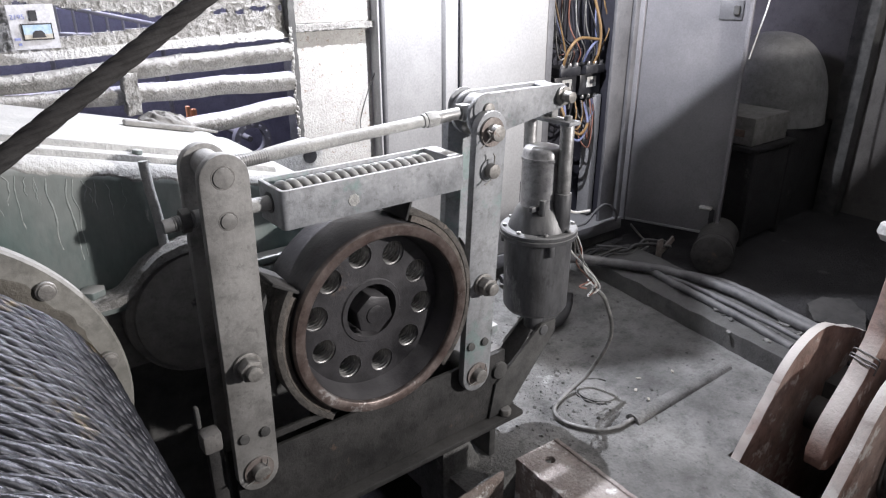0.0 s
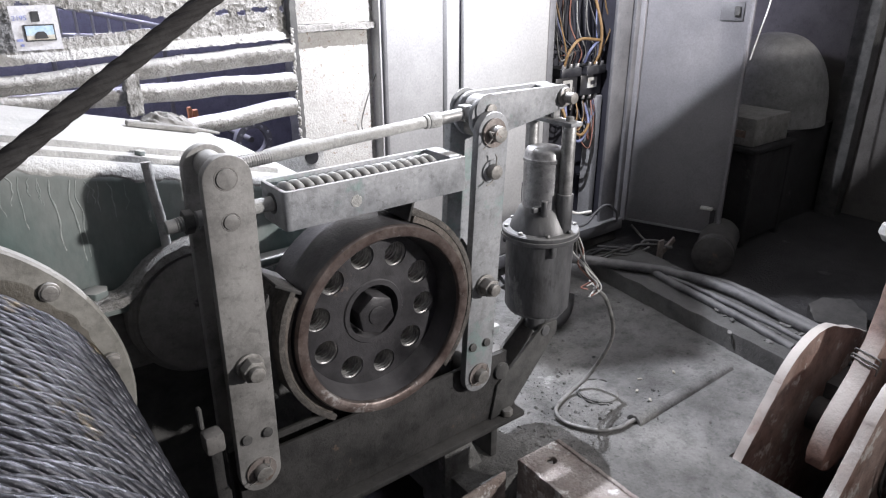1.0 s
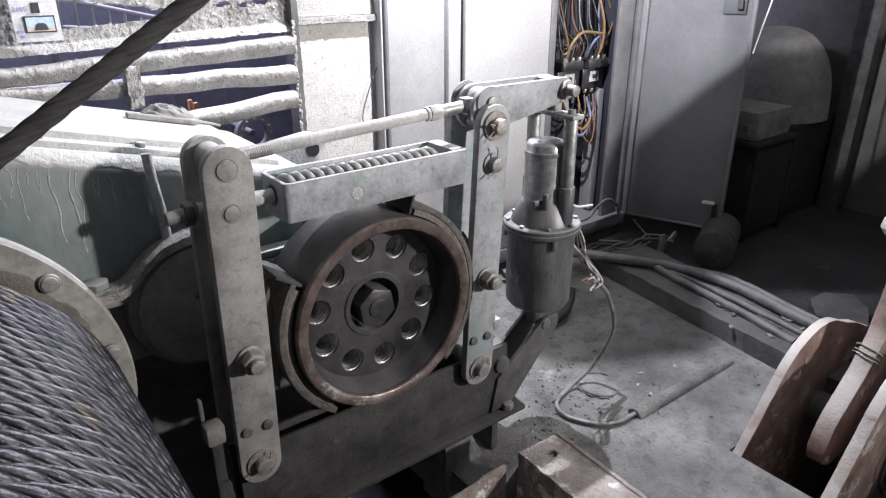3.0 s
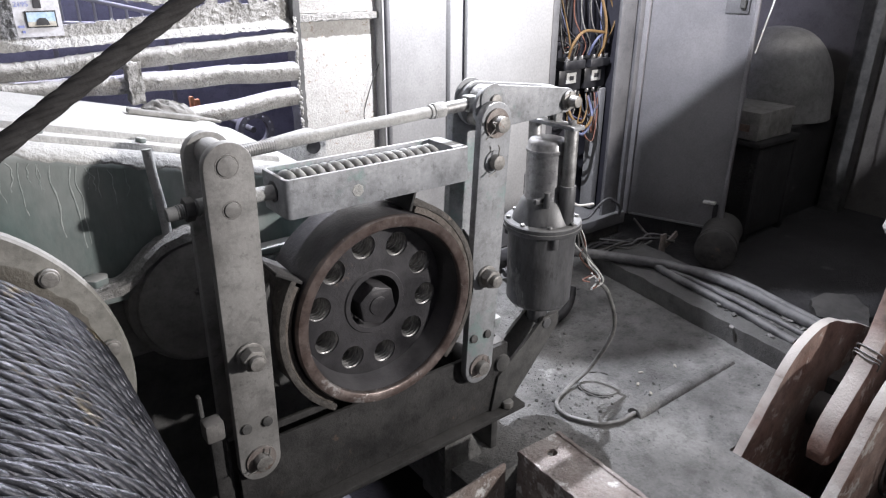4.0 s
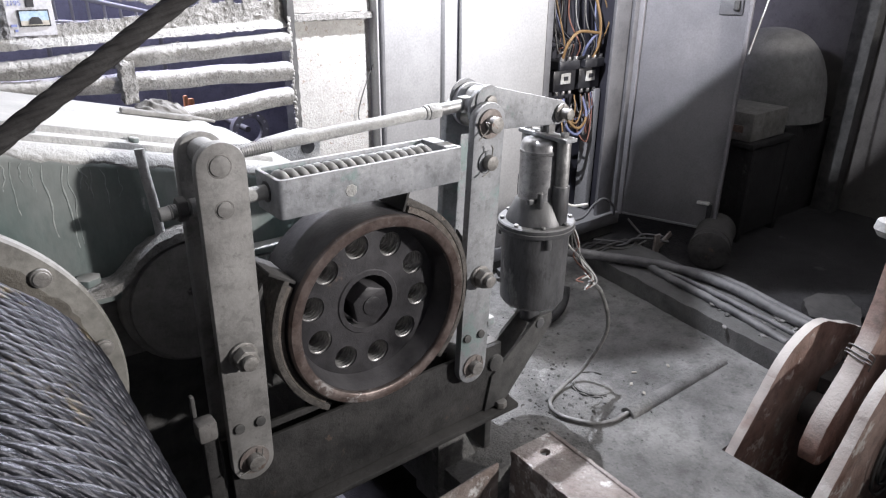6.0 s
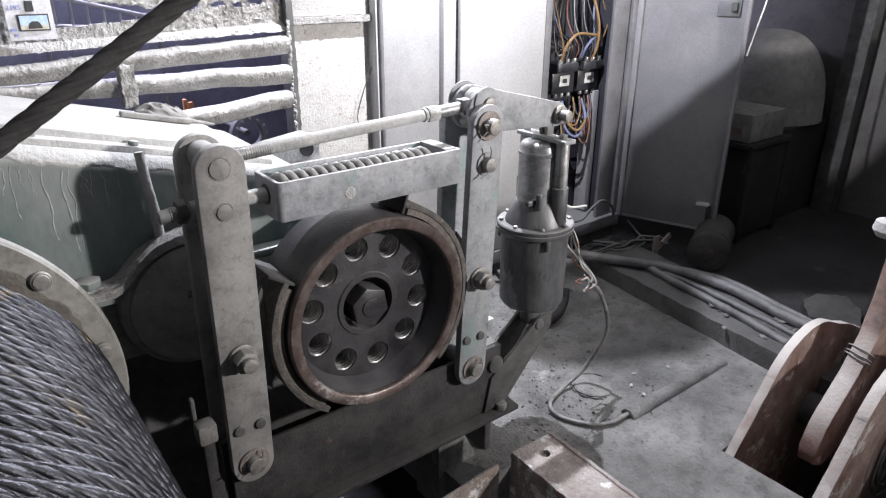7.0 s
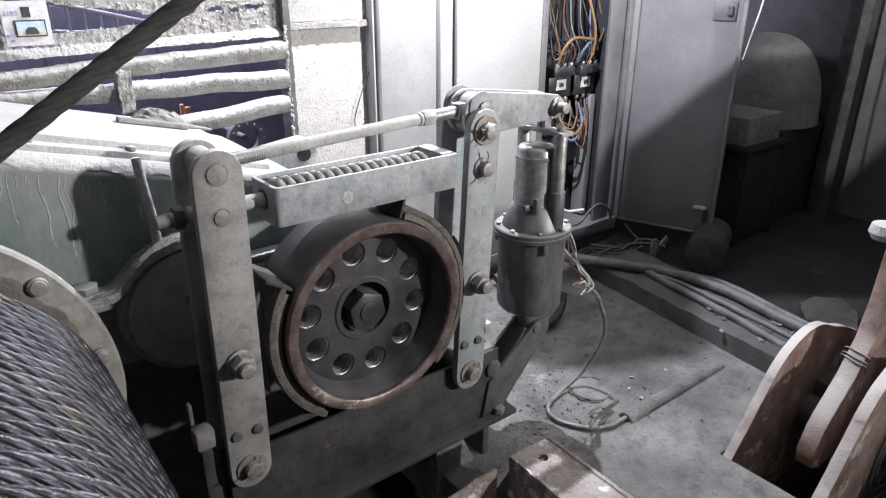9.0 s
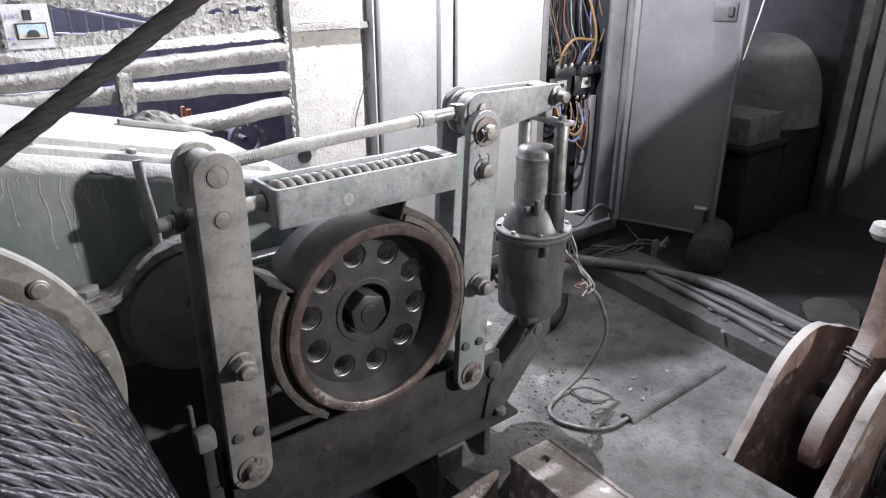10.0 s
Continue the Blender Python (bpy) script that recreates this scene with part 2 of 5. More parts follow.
def lathe(bm, p, axis, profile, seg=64, closed=False, caps=(True, True)):
    """Turn (along, radius) points round axis through p."""
    p = Vector(p)
    d, s, u = frame_axes(axis)
    rings = [[bm.verts.new(p + a * d + r * (math.cos(t) * s + math.sin(t) * u)) for t in (2 * math.pi * i / seg for i in range(seg))] for a, r in profile]
    n = len(rings)
    for k in range(n if closed else n - 1):
        a, b = rings[k], rings[(k + 1) % n]
        for i in range(seg):
            j = (i + 1) % seg
            bm.faces.new((a[i], b[i], b[j], a[j]))
    if not closed:
        for ring, flip, on in ((rings[0], False, caps[0]), (rings[-1], True, caps[1])):
            if on:
                bm.faces.new(ring[::-1] if flip else ring)


def prism(bm, pts, y0, y1):
    """Outline in x, z pushed from y0 to y1."""
    a, b = [bm.verts.new((x, y0, z)) for x, z in pts], [bm.verts.new((x, y1, z)) for x, z in pts]
    n = len(pts)
    bm.faces.new(a)
    bm.faces.new(b[::-1])
    for i in range(n):
        j = (i + 1) % n
        bm.faces.new((a[j], a[i], b[i], b[j]))


def jagged(pts, step, amp, seed=0):
    """The outline with its long sides cut into short ones, a little uneven, like torch-cut plate."""
    rnd = random.Random(seed)
    out = []
    for (x0, z0), (x1, z1) in zip(pts, pts[1:] + pts[:1]):
        n = max(1, round(math.hypot(x1 - x0, z1 - z0) / step))
        out += [(x0 + (x1 - x0) * i / n + rnd.uniform(-amp, amp), z0 + (z1 - z0) * i / n + rnd.uniform(-amp, amp)) for i in range(n)]
    return out


def smooth_line(pts, steps=8):
    """A Catmull-Rom line through the points."""
    p = [Vector(v) for v in pts]
    p = [2 * p[0] - p[1]] + p + [2 * p[-1] - p[-2]]
    out = []
    for i in range(1, len(p) - 2):
        for k in range(steps):
            t = k / steps
            a, b, c, d = p[i - 1:i + 3]
            out.append(0.5 * ((2 * b) + (c - a) * t + (2 * a - 5 * b + 4 * c - d) * t * t + (3 * b - a - 3 * c + d) * t ** 3))
    return out + [p[-2]]


def tube(bm, line, r, seg=8, ring=False):
    n = len(line)
    rings, side = [], None
    for i, p in enumerate(line):
        d = (line[(i + 1) % n] - line[i - 1]) if ring else (line[min(i + 1, n - 1)] - line[max(i - 1, 0)])
        d = d.normalized()
        if side is None:
            side = frame_axes(d)[1]
        side = (side - side.dot(d) * d).normalized()
        up = d.cross(side)
        rr = r[i] if isinstance(r, (list, tuple)) else r
        rings.append([bm.verts.new(p + rr * (math.cos(a) * side + math.sin(a) * up)) for a in (2 * math.pi * k / seg for k in range(seg))])
    for i in range(n if ring else n - 1):
        a, b = rings[i], rings[(i + 1) % n]
        for k in range(seg):
            j = (k + 1) % seg
            bm.faces.new((a[k], a[j], b[j], b[k]))
    if not ring:
        bm.faces.new(rings[0][::-1])
        bm.faces.new(rings[-1])


def arc(cx, cz, r, a0, a1, n):
    return [(cx + r * math.cos(radians(a0 + (a1 - a0) * i / n)), cz + r * math.sin(radians(a0 + (a1 - a0) * i / n))) for i in range(n + 1)]


def rough_up(bm, amount, scale, seed=0.0):
    for v in bm.verts:
        q = v.co * scale + Vector((seed, seed * 0.7, 0))
        v.co += amount * Vector((noise.noise(q), noise.noise(q + Vector((7, 1, 3))), noise.noise(q + Vector((2, 9, 5)))))


def part(name, bm, material, parent=None, label="", bevel=0.0, seg=2, smooth=35):
    if bevel:
        bmesh.ops.remove_doubles(bm, verts=bm.verts, dist=1e-5)
        es = [e for e in bm.edges if len(e.link_faces) == 2 and e.calc_face_angle(0) > 0.6]
        bmesh.ops.bevel(bm, geom=es, offset=bevel, segments=seg, profile=0.5, affect="EDGES", clamp_overlap=True)
    bmesh.ops.recalc_face_normals(bm, faces=bm.faces)
    me = bpy.data.meshes.new(name)
    bm.to_mesh(me)
    bm.free()
    for f in me.polygons:
        f.use_smooth = True
    me.set_sharp_from_angle(angle=radians(smooth))
    me.materials.append(material)
    ob = new(name, me)
    if parent:
        ob.parent = parent
        ob.matrix_parent_inverse = parent.matrix_world.inverted()
    return tagged(ob, label) if label else ob


def thing(name, at, label, category, group="", kind=""):
    ob = new(name)
    ob.location = at
    bpy.context.view_layer.update()
    ob.matrix_world = pose(*at)
    ob.empty_display_size = 0.05
    return tagged(ob, label, category, group, kind)


def solid(name, build, material, parent=None, label="", bevel=0.0, **kw):
    bm = bmesh.new()
    build(bm)
    return part(name, bm, material, parent, label, bevel, **kw)


def boxed(name, dims, material, parent=None, label="", bevel=0.004, m=None):
    return solid(name, lambda bm: box(bm, *dims, m), material, parent, label, bevel)


def rod(name, p0, p1, r, material, parent=None, label="", seg=20, bevel=0.0015, r1=None):
    return solid(name, lambda bm: cyl(bm, p0, p1, r, seg, r1), material, parent, label, bevel)


def hexhead(name, p, axis, r, h, material, parent, turn=0.2, label=""):
    p, d = Vector(p), Vector(axis).normalized()
    return solid(name, lambda bm: cyl(bm, p, p + h * d, r, 6, None, turn), material, parent, label, 0.0025)


def wire(name, pts, r, material, parent=None, label="", steps=8, seg=8):
    return solid(name, lambda bm: tube(bm, smooth_line(pts, steps), r, seg), material, parent, label, smooth=80)


# ---- the room ----
def room():
    def fl(bm):
        for d in ((0.80, 5.5, 0.93, 1.95), (0.95, 1.41, -3.0, 0.93), (1.41, 5.5, 0.645, 0.93), (2.35, 5.5, -3.0, 0.645), (1.41, 2.35, -3.0, 0.10)):
            box(bm, d[0], d[1], d[2], d[3], -0.12, 0.0)
    tagged(solid("floor", fl, FLOOR), "grey concrete floor under thick dust", "floor", kind="structure")
    tagged(boxed("pit_floor", (-2.5, 2.5, -3.0, 2.4, -0.60, -0.50), SOIL, bevel=0), "dark pit bottom under the machinery", "ground", kind="structure")
    tagged(boxed("floor_behind", (-2.5, 5.5, 1.95, 4.2, -0.12, 0.0), KERB, bevel=0), "dim floor behind the wall", "floor", kind="structure")
    # closing walls: south and west pale for fill, east and north dark
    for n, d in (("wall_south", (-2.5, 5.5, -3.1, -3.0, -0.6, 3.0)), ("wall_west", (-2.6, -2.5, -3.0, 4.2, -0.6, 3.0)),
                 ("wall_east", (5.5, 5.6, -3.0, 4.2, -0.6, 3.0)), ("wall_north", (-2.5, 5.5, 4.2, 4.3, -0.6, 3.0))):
        tagged(boxed(n, d, BOUNCE if n in ("wall_south", "wall_west") else ROOM, bevel=0), "plain grey wall closing the room, pale where it bounces fill", "wall", kind="structure")
    tagged(boxed("ceiling", (-2.6, 5.6, -3.1, 4.3, 3.0, 3.1), BOUNCE, bevel=0), "plain ceiling closing the room, pale to bounce fill", "ceiling", kind="structure")


def shade_plate():
    """Flat plate on a drop rod under the overhead lamp. Unseen, added to shade the door corner."""
    b = thing("shade_plate", (1.5, 1.42, 1.45), "unseen flat plate added to shade the corner by the open door", "bracket")
    # outline shaped so its shadow edges fall across the floor and open door
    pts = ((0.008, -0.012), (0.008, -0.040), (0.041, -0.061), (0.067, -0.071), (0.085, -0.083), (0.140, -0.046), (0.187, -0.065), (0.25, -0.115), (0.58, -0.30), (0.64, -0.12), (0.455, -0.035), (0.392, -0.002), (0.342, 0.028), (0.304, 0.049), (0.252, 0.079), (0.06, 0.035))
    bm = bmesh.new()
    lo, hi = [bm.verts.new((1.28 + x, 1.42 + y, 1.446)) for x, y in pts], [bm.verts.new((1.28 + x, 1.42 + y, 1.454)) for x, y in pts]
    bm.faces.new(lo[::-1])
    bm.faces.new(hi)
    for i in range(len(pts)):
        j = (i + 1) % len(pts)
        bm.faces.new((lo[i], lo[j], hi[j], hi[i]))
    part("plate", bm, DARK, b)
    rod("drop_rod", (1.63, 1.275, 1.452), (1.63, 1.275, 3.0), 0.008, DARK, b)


def kerb():
    """Low concrete upstand with a broken edge, running a little askew of the cabinets."""
    bm = bmesh.new()
    box(bm, 0.0, 0.25, -1.3, 0.78, 0.0, 0.066)
    bmesh.ops.subdivide_edges(bm, edges=[e for e in bm.edges if e.calc_length() > 1], cuts=70)
    bmesh.ops.subdivide_edges(bm, edges=[e for e in bm.edges if e.calc_length() > 0.2], cuts=8)
    rough_up(bm, 0.006, 14)
    rough_up(bm, 0.004, 45, 3.0)
    for v in bm.verts:
        if v.co.z < 0.02:
            v.co.z = -0.004
    bmesh.ops.transform(bm, matrix=Matrix.Translation((1.877, 0.88, 0.0)) @ Matrix.Rotation(radians(-8.0), 4, "Z"), verts=bm.verts)
    tagged(part("kerb", bm, KERB, None, "", 0.0, smooth=50), "low dusty concrete kerb beside the cables", "kerb", kind="structure")


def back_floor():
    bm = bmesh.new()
    # sheet over the floor, its colour painted as the corner's shade
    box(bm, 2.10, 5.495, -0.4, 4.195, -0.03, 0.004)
    tagged(part("back_floor", bm, SHADEBLACK, None, "", 0.001), "floor beyond the kerb, coloured black for the shade there", "floor", kind="structure")


# ---- the slatted wall ----
def slatted_wall():
    w = thing("slatted_wall", (0.4, 1.85, 0.0), "dust-crusted steel wall with bent louvre slats", "wall", kind="structure")

    def lumps(x, z, seed):
        """Height of the dust crust: broad swells, clods and crumbs."""
        p = Vector((x, z, seed))
        return 0.003 * noise.noise(p * 18) + 0.005 * max(0.0, noise.noise(p * 70) - 0.02) + 0.009 * max(0.0, noise.noise(p * 115) - 0.08) + 0.004 * abs(noise.noise(p * 190))

    def in_hole(x, z):
        """The rusted-through window in the plate, and the pinholes beside it."""
        jag = 0.007 * noise.noise(Vector((x * 40, z * 30, 2))) + 0.004 * noise.noise(Vector((x * 110, z * 90, 7)))
        if 0.20 < x < 0.545 and 1.002 + 0.060 * (x - 0.27) + jag < z < 1.071 - 0.125 * (x - 0.27) + 1.3 * jag:
            return True
        near = max(0.0, 1 - abs(z - 1.038 - 0.06 * (x - 0.6)) / 0.022)
        return 0.55 < x < 0.84 and near * (0.5 + noise.noise(Vector((x * 34, z * 48, 11)))) > 0.50

    def crust(name, x0, x1, low, high, y, seed):
        """A plate under dust, its lower edge from low[0] to low[1], with a lip along that edge."""
        bm = bmesh.new()
        step = 0.0042
        nx, nz = round((x1 - x0) / step), round((high - low[0]) / step)
        rows = []
        for a in range(nz + 1):
            row = []
            for b in range(nx + 1):
                x = x0 + (x1 - x0) * b / nx
                zl = low[0] + (low[1] - low[0]) * b / nx
                z = zl + (high - zl) * a / nz
                lip = 0.024 * max(0.0, 1 - (z - zl) / 0.020) ** 0.7
                edge = 0.003 * noise.noise(Vector((x * 24, seed, 0))) + 0.003 * noise.noise(Vector((x * 75, seed, 4))) if a == 0 else 0.0
                row.append(bm.verts.new((x, y - lip - lumps(x, z, seed), z + edge)))
            rows.append(row)
        back = [bm.verts.new((v.co.x, y + 0.012, v.co.z + 0.002)) for v in rows[0]]
        for r0, r1 in [(rows[k], rows[k + 1]) for k in range(nz)] + [(back, rows[0])]:
            for b in range(nx):
                c = (r0[b].co + r1[b + 1].co) / 2
                if not in_hole(c.x, c.z):
                    bm.faces.new((r0[b], r0[b + 1], r1[b + 1], r1[b]))
        loose = [v for v in bm.verts if not v.link_faces]
        bmesh.ops.delete(bm, geom=loose, context="VERTS")
        bmesh.ops.recalc_face_normals(bm, faces=bm.faces)
        rim = [e for e in bm.edges if len(e.link_faces) == 1]
        ex = bmesh.ops.extrude_edge_only(bm, edges=rim)
        bmesh.ops.translate(bm, verts=[v for v in ex["geom"] if isinstance(v, bmesh.types.BMVert)], vec=(0, 0.007, 0))
        part(name, bm, WALLP, w, smooth=60)
    crust("top_plate", -1.2, 0.846, (0.910, 0.972), 1.17, 1.828, 1)
    boxed("upper_wall", (-1.2, 0.846, 1.86, 1.88, 1.15, 1.9), WALLP, w, "", 0.002)

    def slat(z0, z1, x0, x1, h0, h1, seed):
        """A bent louvre blade with a curled upper lip under crumbly dust."""
        bm = bmesh.new()
        n = round((x1 - x0) / 0.005)
        rows = []
        for i in range(n + 1):
            t = i / n
            x = x0 + (x1 - x0) * t
            z = z0 + (z1 - z0) * t + 0.006 * noise.noise(Vector((x * 7, seed, 0)))
            h = h0 + (h1 - h0) * t
            row = []
            for u, v in ((0.045, 1.28), (0.034, 1.30), (0.022, 1.27), (0.012, 1.20), (0.004, 1.08), (0.000, 0.95), (0.000, 0.82), (0.001, 0.69), (0.003, 0.56), (0.006, 0.43), (0.009, 0.30), (0.012, 0.17), (0.015, 0.04), (0.020, -0.02), (0.026, 0.10), (0.040, 0.9)):
                hold = min(1.0, max(0.12, (v - 0.25) * 1.6 + 1.2 * noise.noise(Vector((x * 9, seed, 3)))))
                k = lumps(x, z + v * h, seed) * hold if u < 0.035 else 0.0
                row.append(bm.verts.new((x, 1.785 + u - 0.8 * k, z + v * h + (0.6 * k if v > 1 else 0))))
            rows.append(row)
        m = len(rows[0])
        for a, b in zip(rows, rows[1:]):
            for k in range(m):
                bm.faces.new((a[k], b[k], b[(k + 1) % m], a[(k + 1) % m]))
        bm.faces.new(rows[0])
        bm.faces.new(rows[-1][::-1])
        part("slat", bm, WALLP, w, smooth=60)
    slat(0.850, 0.910, -1.0, 0.845, 0.020, 0.038, 1)
    slat(0.872, 0.828, -1.0, 0.845, 0.016, 0.039, 5)
    slat(0.709, 0.758, 0.20, 0.842, 0.036, 0.037, 9)
    bm = bmesh.new()
    box(bm, 0.386, 0.420, 1.762, 1.80, 0.815, 0.915)
    bmesh.ops.subdivide_edges(bm, edges=list(bm.edges), cuts=12, use_grid_fill=True)
    rough_up(bm, 0.005, 60)
    rough_up(bm, 0.004, 140)
    part("strap", bm, WALLP, w, smooth=80)
    post = bmesh.new()
    box(post, 0.848, 0.866, 1.80, 1.86, 0.0, 1.9)
    bmesh.ops.subdivide_edges(post, edges=[e for e in post.edges if e.calc_length() > 1], cuts=160)
    rough_up(post, 0.004, 70)
    part("post", post, DARK, w, "dark dusty upright", smooth=60)
    # crumbs of dust that cling to the edge of the upright
    bm = bmesh.new()
    rnd = random.Random(31)
    for k in range(150):
        q = rnd.uniform(0.0022, 0.0048)
        m = Matrix.Translation((0.847 + rnd.uniform(-0.003, 0.004), 1.797 + rnd.uniform(-0.003, 0.003), rnd.uniform(0.66, 1.0))) @ Matrix.Diagonal((q, q, q * rnd.uniform(0.8, 2.0), 1))
        bmesh.ops.create_icosphere(bm, subdivisions=1, radius=1, matrix=m)
    part("edge_crumbs", bm, WALLP, w, smooth=80)
    boxed("panel", (0.868, 1.134, 1.845, 1.875, 0.0, 0.985), PANEL, w, "pale crusted sheet panel", 0.003)
    boxed("panel", (0.868, 1.134, 1.835, 1.865, 1.004, 1.9), PANEL, w, "pale crusted sheet panel", 0.003)
    bm = bmesh.new()
    box(bm, 0.868, 1.134, 1.820, 1.86, 0.985, 1.003)
    bmesh.ops.subdivide_edges(bm, edges=[e for e in bm.edges if e.calc_length() > 0.1], cuts=60)
    rough_up(bm, 0.003, 60)
    part("ledge", bm, WALLP, w, "dusty ledge", smooth=60)
    rod("conduit", (1.152, 1.80, 0.0), (1.152, 1.80, 1.9), 0.0075, FRAMEP, w, "grey conduit")
    boxed("edge_strip", (1.135, 1.141, 1.80, 1.85, 0.0, 1.9), WHITE, w, "", 0.002)
    boxed("lower_plate", (-1.2, 0.62, 1.83, 1.86, 0.0, 0.60), WALLP, w, "", 0.003)


def behind_wall():
    b = thing("far_machine", (0.6, 2.9, 0.0), "blue-grey machine seen through the slats", "machine")
    boxed("body", (-0.6, 1.7, 3.0, 3.3, 0.0, 1.02), BACKROOM, b, "", 0.01)
    boxed("top_beam", (-0.6, 1.7, 2.8, 2.9, 1.30, 1.42), BACKROOM, b, "", 0.01)
    solid("flywheel", lambda bm: lathe(bm, (0.98, 2.50, 0.53), (0, 1, 0), ((0, 0.05), (0, 0.075), (0.03, 0.075), (0.03, 0.05)), 40, True), FRAMEP, b)
    for i in range(12):
        a = 2 * math.pi * i / 12
        p = (0.98 + 0.062 * math.cos(a), 2.495, 0.53 + 0.062 * math.sin(a))
        hexhead("bolt", p, (0, -1, 0), 0.006, 0.006, BARE, b)
    rod("shaft", (0.98, 2.53, 0.53), (0.98, 3.0, 0.53), 0.012, DARK, b)
    r = thing("guard_rail", (0.5, 2.6, 0.0), "pale blue-grey steel guard rail behind the wall", "railing")
    rod("top_rail", (0.36, 2.6, 1.055), (0.72, 2.6, 0.965), 0.008, WHITE, r)
    rod("low_rail", (0.36, 2.6, 0.955), (0.72, 2.6, 0.925), 0.008, WHITE, r)
    for i in range(7):
        x = 0.40 + 0.05 * i
        rod("baluster", (x, 2.6, 0.955 - 0.083 * (x - 0.36)), (x, 2.6, 1.045 - 0.25 * (x - 0.40)), 0.005, WHITE, r)
    for x, z in ((0.36, 1.055), (0.72, 0.965)):
        rod("post", (x, 2.6, 0.0), (x, 2.6, z), 0.008, FRAMEP, r)
    c = thing("orange_bracket", (0.70, 2.3, 0.0), "orange painted steel bracket behind the slats", "bracket")
    boxed("stem", (0.681, 0.694, 2.29, 2.31, 0.0, 0.727), ORANGE, c)
    boxed("stem", (0.697, 0.714, 2.29, 2.31, 0.0, 0.716), ORANGE, c)
    s = thing("notice_sheet", (0.32, 2.0, 0.9), "white notice sheet with a small framed photograph", "notice")
    boxed("sheet", (0.180, 0.272, 1.780, 1.783, 0.984, 1.078), PAPER, s, "", 0)
    boxed("photo_border", (0.201, 0.262, 1.776, 1.7795, 1.003, 1.0385), BLACKP, s, "", 0)
    boxed("photo_sky", (0.204, 0.259, 1.7735, 1.7755, 1.016, 1.0355), SKYINK, s, "", 0)
    boxed("photo_ground", (0.204, 0.259, 1.7735, 1.7755, 1.006, 1.0160), SANDINK, s, "", 0)
    solid("photo_machine", lambda bm: prism(bm, [(0.219, 1.0085), (0.246, 1.0085), (0.243, 1.019), (0.238, 1.0235), (0.227, 1.0235), (0.222, 1.019)], 1.7715, 1.7733), BLACKP, s)
    for k in range(2):
        boxed("writing_bar", (0.184 + 0.006 * k, 0.196, 1.7765, 1.7795, 1.004 - 0.011 * k, 1.009 - 0.011 * k), INK, s, "", 0)
    boxed("dark_mark", (0.221, 0.236, 1.776, 1.7795, 1.044, 1.066), BLACKP, s, "", 0)
    cu = bpy.data.curves.new("number", "FONT")
    cu.body, cu.size, cu.extrude = "2195", 0.0145, 0.0005
    t = new("number", cu)
    t.data.materials.append(INK)
    t.parent = s
    t.matrix_parent_inverse = s.matrix_world.inverted()
    t.matrix_basis = pose(0.183, 1.778, 1.048, 90, 0, 0)


